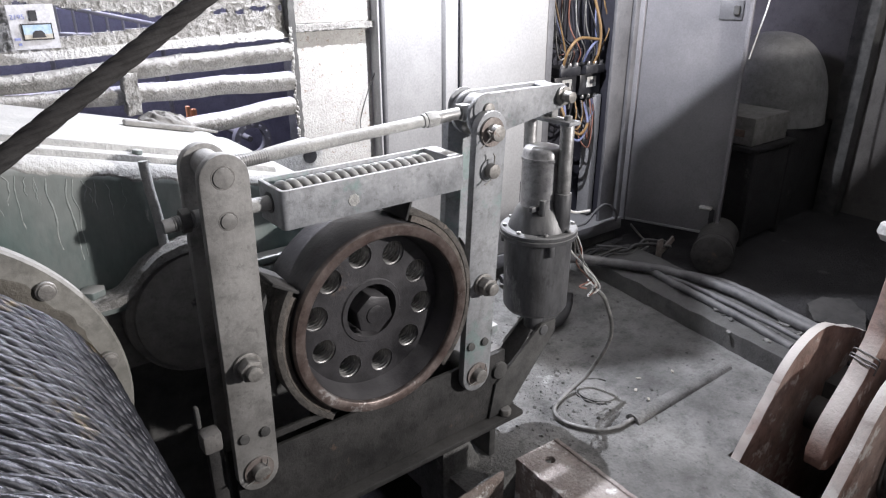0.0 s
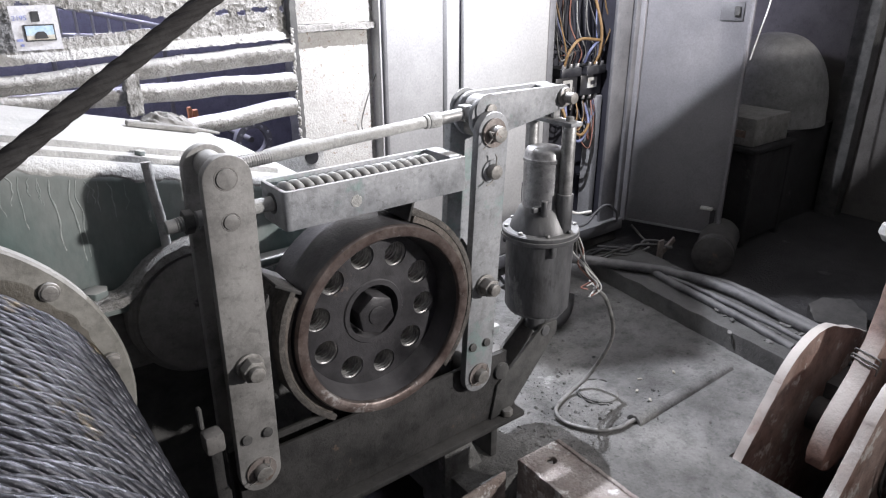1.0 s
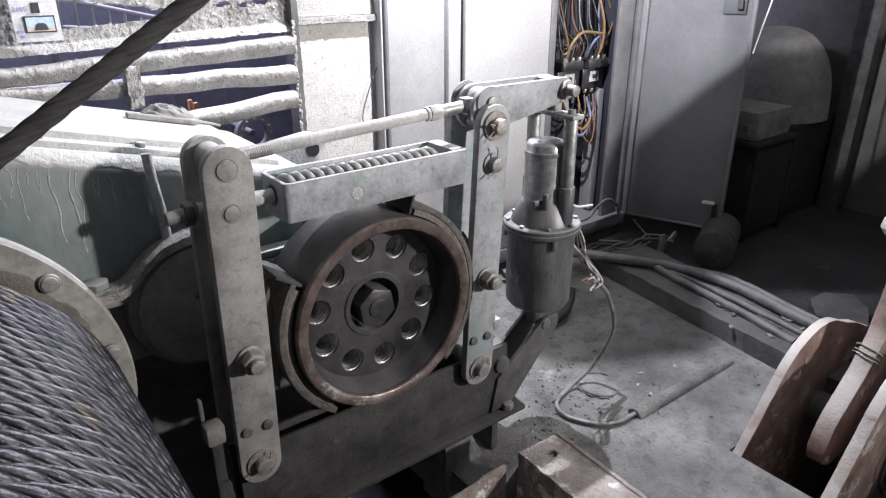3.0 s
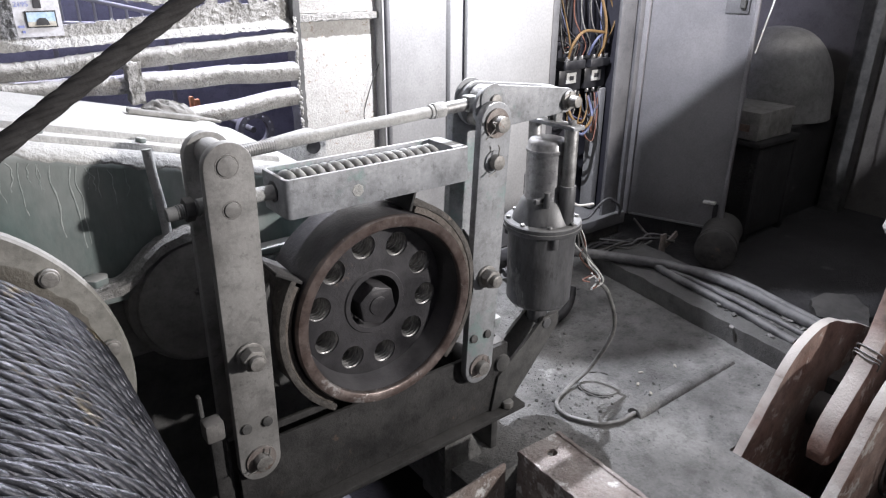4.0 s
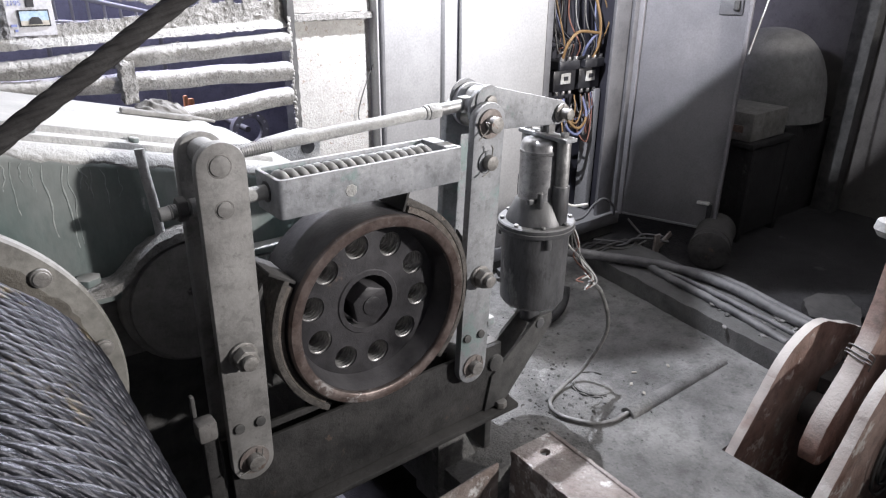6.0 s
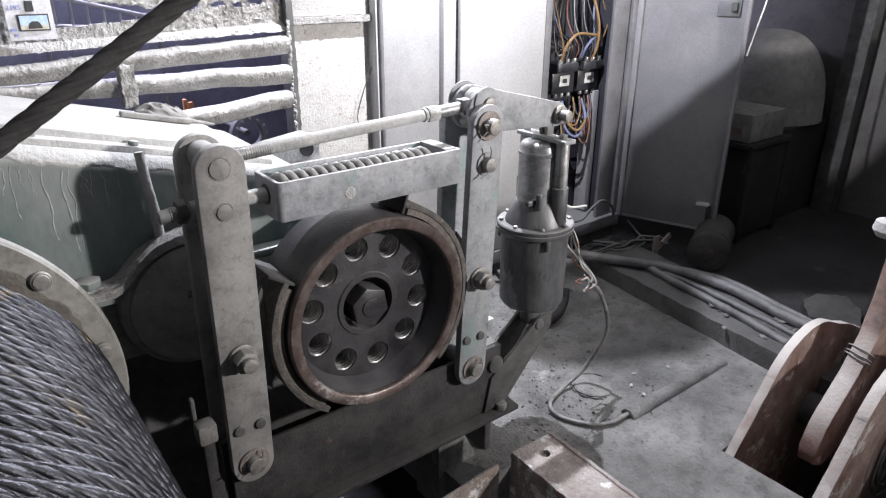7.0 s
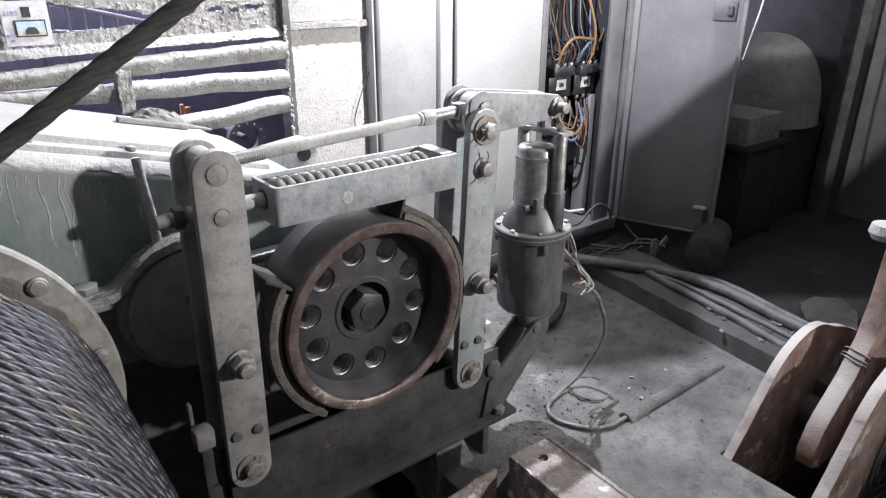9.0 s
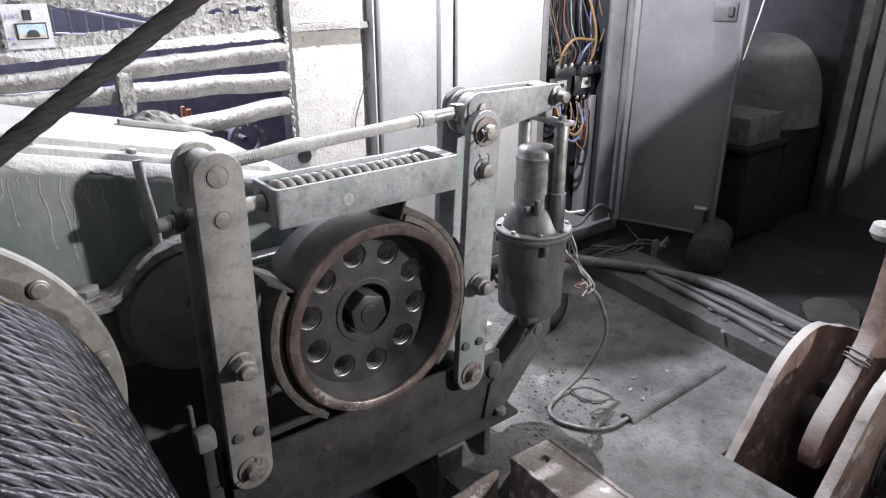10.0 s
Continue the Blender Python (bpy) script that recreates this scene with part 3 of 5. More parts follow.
# ---- switch cabinets ----
def cabinets():
    c = thing("switch_cabinet", (1.9, 1.8, 0.0), "white steel switch cabinet with an open bay of wiring", "cabinet")
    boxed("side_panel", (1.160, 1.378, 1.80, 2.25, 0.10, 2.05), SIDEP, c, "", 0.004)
    boxed("mullion", (1.383, 1.434, 1.785, 2.25, 0.10, 2.05), WHITE, c, "", 0.004)
    boxed("door", (1.449, 1.843, 1.780, 1.800, 0.115, 2.03), WHITE, c, "closed white steel door", 0.005)
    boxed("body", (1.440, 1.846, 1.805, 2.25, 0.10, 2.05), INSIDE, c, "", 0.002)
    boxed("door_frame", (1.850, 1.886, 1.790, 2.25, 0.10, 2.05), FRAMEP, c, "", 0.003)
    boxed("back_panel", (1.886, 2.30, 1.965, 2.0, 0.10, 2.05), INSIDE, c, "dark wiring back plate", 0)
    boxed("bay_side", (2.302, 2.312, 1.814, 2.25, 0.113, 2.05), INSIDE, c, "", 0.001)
    boxed("jamb", (2.240, 2.335, 1.795, 1.812, 0.106, 2.05), FRAMEP, c, "", 0.006)
    boxed("jamb_lip", (2.342, 2.372, 1.785, 1.83, 0.10, 2.05), FRAMEP, c, "", 0.004)
    boxed("plinth", (1.16, 2.375, 1.80, 2.25, 0.0, 0.055), DARK, c, "", 0.004)
    boxed("bottom_rail", (1.16, 2.375, 1.772, 2.25, 0.058, 0.112), FRAMEP, c, "dusty bottom rail", 0.005)
    boxed("roof", (1.16, 2.375, 1.78, 2.25, 2.052, 2.08), WHITE, c, "", 0.004)
    boxed("cable_duct", (2.252, 2.286, 1.875, 1.94, 0.12, 0.655), SIDEP, c, "pale cable duct", 0.004)
    # open door of the bay
    ang = math.atan2(1.385 - 1.800, 2.540 - 2.388)
    m = Matrix.Translation((2.388, 1.800, 0.0)) @ Matrix.Rotation(ang, 4, "Z")
    d = boxed("open_door", (0, 0.43, 0.0, 0.014, 0.10, 2.03), DOORP, c, "grey steel door standing wide open", 0.003, m)
    boxed("hinge_fold", (0.0, 0.028, -0.022, -0.001, 0.10, 2.03), DOORP, d, "", 0.003, m)
    boxed("edge_fold", (0.418, 0.432, -0.024, -0.001, 0.10, 2.03), DOORP, d, "", 0.003, m)
    boxed("bottom_fold", (0.03, 0.416, -0.010, -0.001, 0.098, 0.107), DOORP, d, "", 0.002, m)
    boxed("dark_slot", (0.385, 0.405, -0.004, -0.001, 0.112, 0.21), BLACKP, d, "", 0.001, m)
    boxed("stop_tab", (0.345, 0.395, -0.028, -0.001, 0.212, 0.222), WHITEP, d, "", 0.002, m)
    boxed("latch_plate", (0.31, 0.395, -0.008, -0.001, 0.965, 1.035), FRAMEP, d, "small latch box", 0.004, m)
    boxed("latch_knob", (0.362, 0.382, -0.022, -0.008, 0.985, 1.018), DARK, d, "", 0.003, m)
    # contactors and wiring in the bay
    for i, x in enumerate((2.070, 2.218)):
        k = thing("contactor", (x, 1.9, 0.70), "black contactor with white label and brass screw terminals", "contactor", "contactors in the bay")
        boxed("base", (x - 0.064, x + 0.064, 1.885, 1.962, 0.662, 0.747), BLACKP, k, "", 0.004)
        boxed("arc_chamber", (x - 0.058, x + 0.058, 1.86, 1.956, 0.749, 0.784), BLACKP, k, "", 0.004)
        boxed("label", (x - 0.026, x + 0.030, 1.880, 1.884, 0.692, 0.734), WHITEP, k, "white rating label", 0.001)
        boxed("window", (x - 0.010, x + 0.012, 1.876, 1.8795, 0.705, 0.722), BLACKP, k, "", 0.001)
        for j in range(3):
            xx = x - 0.038 + 0.038 * j
            rod("screw", (xx, 1.872, 0.784), (xx, 1.872, 0.800), 0.011, BORE, k, "bright terminal screw", 10)
            rod("screw", (xx, 1.892, 0.647), (xx, 1.892, 0.662), 0.009, BORE, k, "bright terminal screw", 10)
    h = thing("wiring_harness", (2.15, 1.9, 0.5), "loose orange, blue and grey control wires", "wiring")
    rnd = random.Random(4)
    for i in range(17):
        x = 2.02 + 0.24 * rnd.random()
        zt = 0.797
        x2 = x + rnd.uniform(-0.09, 0.07)
        zz = rnd.uniform(0.85, 1.25)
        material = (BLACKP, GREYW, BLUEW, BLACKP, YELLOWW, GREYW, BLACKP, REDW)[i % 8]
        pts = [(x, 1.875, zt), (x + rnd.uniform(-0.01, 0.01), 1.86, zt + 0.05), ((x + x2) / 2 + rnd.uniform(-0.05, 0.05), 1.855 + 0.05 * rnd.random(), (zt + zz) / 2),
               (x2, 1.87 + 0.05 * rnd.random(), zz), (x2 + rnd.uniform(-0.06, 0.06), 1.93, 1.45)]
        wire("wire", pts, 0.0036 if material in (YELLOWW, BLUEW) else 0.0030, material, h, "", 6, 6)
    for i in range(9):
        x = 2.03 + 0.22 * rnd.random()
        x2 = 2.06 + 0.16 * rnd.random()
        low = rnd.uniform(0.44, 0.54)
        material = (BLACKP, BLUEW, YELLOWW, REDW, BLACKP)[i % 5]
        pts = [(x, 1.89, 0.64), (x - 0.01, 1.87, 0.58), ((x + x2) / 2, 1.85 + 0.04 * rnd.random(), low), (x2, 1.88, low + 0.04), (x2 + 0.03, 1.93, 0.60)]
        wire("wire", pts, 0.0036, material, h, "", 6, 6)
    arcs = thing("bus_wires", (2.15, 1.85, 0.8), "thick orange wires bent over the contactors", "wiring")
    wire("wire", [(2.03, 1.87, 0.785), (2.035, 1.85, 0.85), (2.08, 1.84, 0.895), (2.17, 1.845, 0.89), (2.24, 1.86, 0.88)], 0.006, YELLOWW, arcs)
    wire("wire", [(2.15, 1.87, 0.80), (2.15, 1.85, 0.84), (2.175, 1.845, 0.87), (2.24, 1.87, 0.885)], 0.005, BLUEW, arcs)
    wire("wire", [(2.21, 1.87, 0.79), (2.22, 1.855, 0.84), (2.215, 1.85, 0.93), (2.19, 1.87, 1.04)], 0.006, YELLOWW, arcs)
    for k in range(2):
        wire("wire", [(2.055 + 0.02 * k, 1.89, 0.63), (2.06, 1.85, 0.56 - 0.03 * k), (2.11, 1.83, 0.515 - 0.025 * k), (2.18, 1.85, 0.55), (2.19, 1.89, 0.63)], 0.006, (YELLOWW, BLUEW)[k], arcs)
    l = thing("loose_cable", (2.2, 1.75, 0.1), "thin pale cable looped on the cabinet rail", "cable")
    wire("cable", [(1.96, 1.76, 0.20), (2.02, 1.755, 0.155), (2.10, 1.75, 0.15), (2.16, 1.75, 0.19), (2.23, 1.755, 0.205), (2.30, 1.755, 0.16), (2.32, 1.76, 0.11)], 0.006, CABLE, l)
    l = thing("hanging_cable", (2.4, 1.7, 0.0), "pale cable curving down to the floor", "cable")
    wire("cable", [(2.40, 1.74, 0.08), (2.425, 1.70, 0.03), (2.41, 1.64, 0.008), (2.32, 1.62, 0.006)], 0.005, GREYW, l)


# ---- far right corner ----
def hanging_wires():
    w = thing("thin_wire", (1.15, 1.82, 0.8), "thin dark wire hanging down the pale panel", "wire")
    wire("wire", [(1.154, 1.830, 1.014), (1.156, 1.830, 0.898), (1.110, 1.830, 0.798), (1.076, 1.830, 0.705), (1.082, 1.830, 0.668)], 0.0016, DARK, w)
    w = thing("white_string", (2.55, 1.34, 1.0), "thin white cord hanging beside the open door", "cord")
    wire("cord", [(2.56, 1.330, 3.0), (2.545, 1.330, 1.6), (2.526, 1.330, 1.137), (2.508, 1.330, 1.024), (2.473, 1.330, 0.936), (2.436, 1.330, 0.839)], 0.003, WHITEP, w)


def far_corner():
    w = thing("cabinet_row", (3.3, 1.4, 0.0), "dim grey steel cabinet standing in the dark corner", "cabinet")
    boxed("body", (3.55, 4.2, 0.2, 2.2, 0.0, 2.1), CABROW, w, "", 0.01)
    boxed("post", (3.45, 3.53, 1.32, 1.42, 0.0, 2.1), DARK, w, "", 0.004)
    t = thing("fan_cowl", (3.1, 1.5, 0.0), "pale domed sheet-metal fan cowl", "cowl")
    solid("dome", lambda bm: lathe(bm, (3.30, 1.68, 0.46), (0, 0, 1), [(0.0, 0.27)] + [(0.05 + 0.36 * math.sin(radians(6 * i)), max(0.0001, 0.265 * math.cos(radians(6 * i)) ** 0.8)) for i in range(16)], 40), COWL, t)
    # stand coloured black for the shade beneath the cowl
    boxed("stand", (3.08, 3.53, 1.44, 1.92, 0.0, 0.46), SHADEBLACK, t, "", 0.01)
    b = thing("cardboard_box", (2.9, 1.45, 0.0), "pale printed cardboard box on a dark stand", "box")
    boxed("carton", (2.72, 3.0, 1.41, 1.68, 0.45, 0.57), SACK, b, "", 0.005)
    boxed("print_bar", (2.716, 2.7195, 1.45, 1.63, 0.485, 0.515), RED, b, "faded red print", 0)
    s = thing("box_stand", (2.9, 1.5, 0.0), "steel stand under a carton, coloured black for shade", "stand")
    # top, legs and panels carry the corner's shade in their colour
    boxed("top", (2.70, 3.05, 1.38, 1.72, 0.425, 0.448), SHADEBLACK, s, "", 0.005)
    for x in (2.71, 3.01):
        for y in (1.385, 1.68):
            boxed("leg", (x, x + 0.03, y, y + 0.03, 0.0, 0.424), SHADEBLACK, s, "", 0.003)
    boxed("front_panel", (2.715, 3.035, 1.39, 1.40, 0.03, 0.42), SHADEBLACK, s, "", 0.003)
    boxed("side_panel", (2.715, 2.725, 1.401, 1.70, 0.03, 0.42), SHADEBLACK, s, "", 0.003)
    k = thing("steel_drum", (2.45, 1.42, 0.0), "dark dented metal drum lying under the open door", "drum")
    solid("shell", lambda bm: lathe(bm, (2.345, 1.30, 0.084), (0.62, 0.30, 0), ((0, 0.0001), (0, 0.070), (0.006, 0.080), (0.05, 0.077), (0.055, 0.081), (0.10, 0.077), (0.26, 0.077), (0.266, 0.080), (0.27, 0.0001)), 36), BASEM, k)
    k = thing("rusty_bracket", (2.35, 1.60, 0.0), "rust-brown bent steel bracket on the floor", "bracket")
    boxed("upright", (2.275, 2.310, 1.50, 1.51, 0.0, 0.105), RUSTPLATE, k, "", 0.002)
    boxed("brace", (2.311, 2.40, 1.50, 1.51, 0.035, 0.06), RUSTPLATE, k, "", 0.002, Matrix.Translation((2.311, 0, 0.04)) @ Matrix.Rotation(-0.5, 4, "Y") @ Matrix.Translation((-2.311, 0, -0.04)))
    k = thing("rubble_stone", (2.33, 0.8, 0.0), "flat grey lump of dusty rubble", "stone")
    bm = bmesh.new()
    top = [(2.225, 0.83, 0.040), (2.31, 0.895, 0.052), (2.385, 0.88, 0.060), (2.45, 0.815, 0.058), (2.42, 0.745, 0.044), (2.30, 0.69, 0.030)]
    hi = [bm.verts.new(v) for v in top]
    lo = [bm.verts.new((x, y, z - 0.034 if z > 0.045 else 0.0)) for x, y, z in top]
    bm.faces.new(hi)
    bm.faces.new(lo[::-1])
    for a in range(6):
        bm.faces.new((hi[a], lo[a], lo[(a + 1) % 6], hi[(a + 1) % 6]))
    bmesh.ops.subdivide_edges(bm, edges=list(bm.edges), cuts=4, use_grid_fill=True)
    rough_up(bm, 0.006, 30)
    part("stone", bm, BASEM, k)


# ---- gearbox ----
def gearbox():
    g = thing("gearbox", (0.1, 1.45, 0.0), "green gearbox housing under white dust", "gearbox")
    y0, y1 = 1.195, 1.68

    def slab(bm, x0, x1, z0, z1, zb, a=y0, b=y1):
        vs = [bm.verts.new(v) for v in ((x0, a, zb), (x1, a, zb), (x1, b, zb), (x0, b, zb), (x0, a, z0), (x1, a, z1), (x1, b, z1), (x0, b, z0))]
        for f in ((3, 2, 1, 0), (4, 5, 6, 7), (0, 1, 5, 4), (1, 2, 6, 5), (2, 3, 7, 6), (3, 0, 4, 7)):
            bm.faces.new([vs[i] for i in f])
    solid("upper_housing", lambda bm: slab(bm, -0.75, 0.60, 1.085, 0.750, 0.60), GREEN, g, "", 0.03, seg=4)
    solid("lower_housing", lambda bm: box(bm, -0.75, 0.40, y0 - 0.005, y1, 0.455, 0.585), BOSS, g, "", 0.012)
    solid("sump", lambda bm: box(bm, -0.75, 0.60, y0 + 0.14, y1, -0.45, 0.452), DARK, g, "dark oil sump", 0.012)
    solid("parting_flange", lambda bm: (box(bm, -0.75, 0.66, y0 - 0.030, y1 + 0.03, 0.588, 0.604), box(bm, -0.75, 0.66, y0 - 0.030, y1 + 0.03, 0.606, 0.622)), GREEN, g, "", 0.004)

    def cover(bm):
        slab(bm, -0.70, 0.50, 1.100, 0.802, 0.70, 1.262, 1.62)
    solid("inspection_cover", cover, PALE, g, "cover thick with white dust", 0.008)
    solid("cover_rim", lambda bm: slab(bm, -0.72, 0.53, 1.092, 0.780, 0.70, 1.235, 1.635), PALE, g, "", 0.006)
    for i in range(7):
        x = -0.5 + 0.155 * i
        z = 1.092 - 0.2496 * (x + 0.72)
        hexhead("cover_bolt", (x, 1.248, z - 0.004), (0.2, 0, 1), 0.010, 0.012, GREEN, g)
    solid("lifting_lug", lambda bm: prism(bm, [(0.50, 0.68), (0.77, 0.66)] + arc(0.725, 0.722, 0.036, -20, 100, 8) + [(0.62, 0.745)], 1.48, 1.53), PALE, g, "lifting lug", 0.006)
    rod("lug_eye", (0.722, 1.474, 0.720), (0.722, 1.479, 0.720), 0.018, BLACKP, g)
    solid("end_housing", lambda bm: slab(bm, 0.50, 0.80, 0.745, 0.64, 0.30, 1.30, 1.64), PALE, g, "", 0.02, seg=3)
    # bearing housings: round bosses with caps
    for x, r, z in ((0.318, 0.124, 0.556), (CX, 0.11, CZ)):
        solid("bearing_boss", lambda bm: lathe(bm, (x, y0 + 0.02, z), (0, -1, 0), ((0, r + 0.010), (0.050, r + 0.006), (0.056, r), (0.056, 0.0001)), 56), BOSS, g, "", smooth=40)
        solid("bearing_cap", lambda bm: lathe(bm, (x, y0 - 0.0365, z), (0, -1, 0), ((0, r - 0.006), (0.008, r - 0.008), (0.010, r - 0.03), (0.010, 0.0001)), 56), BOSS, g, "dark grimy bearing cap", smooth=40)
    solid("rib", lambda bm: tube(bm, smooth_line([(0.278, 1.176, 0.672), (0.275, 1.172, 0.74), (0.268, 1.168, 0.80), (0.266, 1.172, 0.848)], 8), 0.0085, 10), PALE, g, "pale dusty rib", smooth=80)
    # gritty dust lying on the shelf over the bearing and along the flange beside it
    line = [(0.02 + 0.018 * k, 0.622) for k in range(10)] + [(0.195, 0.628), (0.205, 0.636)] + arc(0.318, 0.556, 0.137, 143, 40, 26)
    bm = bmesh.new()
    rows = []
    for k, (x, z) in enumerate(line):
        row = []
        for q in range(12):
            y = y0 - 0.052 + 0.056 * q / 11
            h = 0.007 * math.sin(math.pi * min(1.0, (q + 1.5) / 12)) + 0.004 * noise.noise(Vector((x * 90, y * 90, z * 60))) + 0.003 * noise.noise(Vector((x * 220, y * 220, 3)))
            row.append(bm.verts.new((x, y, z + h)))
        row.append(bm.verts.new((x, y0 + 0.004, z - 0.02)))
        row.append(bm.verts.new((x, y0 - 0.050, z - 0.014)))
        rows.append(row)
    for a, b in zip(rows, rows[1:]):
        for q in range(14):
            bm.faces.new((a[q], b[q], b[(q + 1) % 14], a[(q + 1) % 14]))
    part("dust_ridge", bm, GRIT, g, "ridge of settled gritty dust", smooth=70)
    # crumbly dust hugging the rounded upper edge of the housing
    bm = bmesh.new()
    rows = []
    for i in range(230):
        x = -0.42 + 0.0042 * i
        zc = 1.085 - 0.248 * (x + 0.75) - 0.031
        low_end = 12 + 14 * noise.noise(Vector((x * 21, 0, 4))) + 8 * noise.noise(Vector((x * 70, 0, 9)))
        row = []
        for k in range(13):
            a = radians(low_end + (92 - low_end) * k / 12)
            p = Vector((x * 1.0, math.cos(a), math.sin(a)))
            h = 0.0012 + 0.0022 * max(0.0, noise.noise(p * 9 + Vector((x * 60, 0, 0)))) + 0.0026 * max(0.0, noise.noise(Vector((x * 150, k * 0.55, 2))) - 0.05)
            q = 0.0285 if k in (0, 12) else 0.0300 + h
            row.append(bm.verts.new((x, y0 + 0.030 - q * math.cos(a), zc + q * math.sin(a))))
        rows.append(row)
    for a, b in zip(rows, rows[1:]):
        for k in range(12):
            bm.faces.new((a[k], b[k], b[k + 1], a[k + 1]))
    part("dust_edge", bm, PALE, g, "white crumbly dust along the upper edge", smooth=70)
    # pale runs of wet dust down the housing, and the crumbly dust edge they start from
    rnd = random.Random(21)
    for i in range(44):
        x = -0.36 + 0.0135 * i + rnd.uniform(-0.009, 0.009)
        z, n = 1.085 - 0.248 * (x + 0.75) - 0.030, rnd.uniform(0.03, 0.05) + 0.12 * rnd.random() ** 2
        wide = rnd.uniform(0.0010, 0.0024)
        pts = [(x + rnd.uniform(-0.004, 0.004), y0 + wide * 0.35 + 0.0004 * k / 5, z - n * k / 5) for k in range(6)]
        wire("dust_run", pts, [wide * (0.55 + 0.35 * math.sin(math.pi * (k + 3) / 31) + 0.16 * math.sin(1.1 * k + i)) for k in range(26)], RUNS, g, "", 5, 8)
    for x in (0.150, -0.10):
        hexhead("flange_bolt", (x, 1.178, 0.622), (0, 0, 1), 0.022, 0.018, GREEN, g)
    boxed("hinge_lug", (-0.02, 0.03, 1.30, 1.37, 0.86, 0.925), GREEN, g, "", 0.008)
    s = thing("gearbox_stand", (0.0, 1.45, -0.5), "dark steel stand under the gearbox", "stand")
    boxed("beam", (-0.8, 0.78, 1.19, 1.70, -0.5, -0.452), DARK, s, "", 0.004)
    r = thing("rag_bundle", (0.42, 1.45, 0.8), "knotted pale dusty rag lying on the gearbox cover", "rag")
    bm = bmesh.new()
    nx, ny = 64, 40
    grid = []
    for i in range(nx + 1):
        row = []
        for j in range(ny + 1):
            u, v = 2 * i / nx - 1, 2 * j / ny - 1
            q = Vector((u * 1.5 + 0.9 * v, v * 1.3, 0))
            edge = max(0.0, 1 - (abs(u) ** 2.4 + abs(v) ** 2.4) * (0.86 + 0.3 * noise.noise(q * 1.3)))
            crease = 1 - abs(noise.noise(q * 1.1 + Vector((3, 1, 0)))) * 2.2
            fold = 1 - abs(noise.noise(q * 2.7 + Vector((0, 5, 2)))) * 2.0
            x, y = 0.415 + 0.056 * u + 0.006 * noise.noise(q * 2), 1.552 + 0.040 * v + 0.006 * noise.noise(q * 2 + Vector((9, 0, 0)))
            z = 0.8235 - 0.2483 * (x - 0.415) + edge ** 0.5 * (0.017 + 0.013 * max(0.0, crease) + 0.004 * max(0.0, fold))
            row.append(bm.verts.new((x, y, z)))
        grid.append(row)
    for i in range(nx):
        for j in range(ny):
            bm.faces.new((grid[i][j], grid[i + 1][j], grid[i + 1][j + 1], grid[i][j + 1]))
    rim = [e for e in bm.edges if len(e.link_faces) == 1]
    ex = bmesh.ops.extrude_edge_only(bm, edges=rim)
    bmesh.ops.translate(bm, verts=[v for v in ex["geom"] if isinstance(v, bmesh.types.BMVert)], vec=(0, 0, -0.012))
    part("cloth", bm, SACK, r, smooth=70)
    wire("tail", [(0.44, 1.53, 0.826), (0.465, 1.522, 0.816), (0.49, 1.526, 0.808), (0.515, 1.518, 0.801)], [0.006 - 0.00012 * k for k in range(25)], SACK, r)
    p = thing("wooden_slat", (0.32, 1.45, 0.84), "thin pale batten lying on the gearbox cover", "batten")
    boxed("batten", (0.31, 0.455, 1.482, 1.506, 0.838, 0.849), SACK, p, "", 0.003, Matrix.Translation((0.36, 1.5, 0.832)) @ Matrix.Rotation(0.24, 4, "Y") @ Matrix.Translation((-0.36, -1.5, -0.832)))


# ---- rope drum ----
DX, DZ, DY = -0.156, 0.537, 1.03


def rope_strands(bm, path, r, lay, strands=6, seg=6, phase=0.0):
    """Twisted strands along a line of (point, normal, binormal, length)."""
    rs = r * 0.35
    for s in range(strands):
        line = []
        for p, n, b, d in path:
            a = phase + 2 * math.pi * (s / strands + d / lay)
            line.append(p + (r - rs) * (math.cos(a) * n + math.sin(a) * b))
        rings = []
        for i, p in enumerate(line):
            d = (line[min(i + 1, len(line) - 1)] - line[max(i - 1, 0)]).normalized()
            n = path[i][1]
            side = (n - n.dot(d) * d).normalized()
            up = d.cross(side)
            rings.append([bm.verts.new(p + rs * 1.04 * (math.cos(t) * side + math.sin(t) * up)) for t in (2 * math.pi * k / seg for k in range(seg))])
        for a, b in zip(rings, rings[1:]):
            for k in range(seg):
                j = (k + 1) % seg
                bm.faces.new((a[k], a[j], b[j], b[k]))


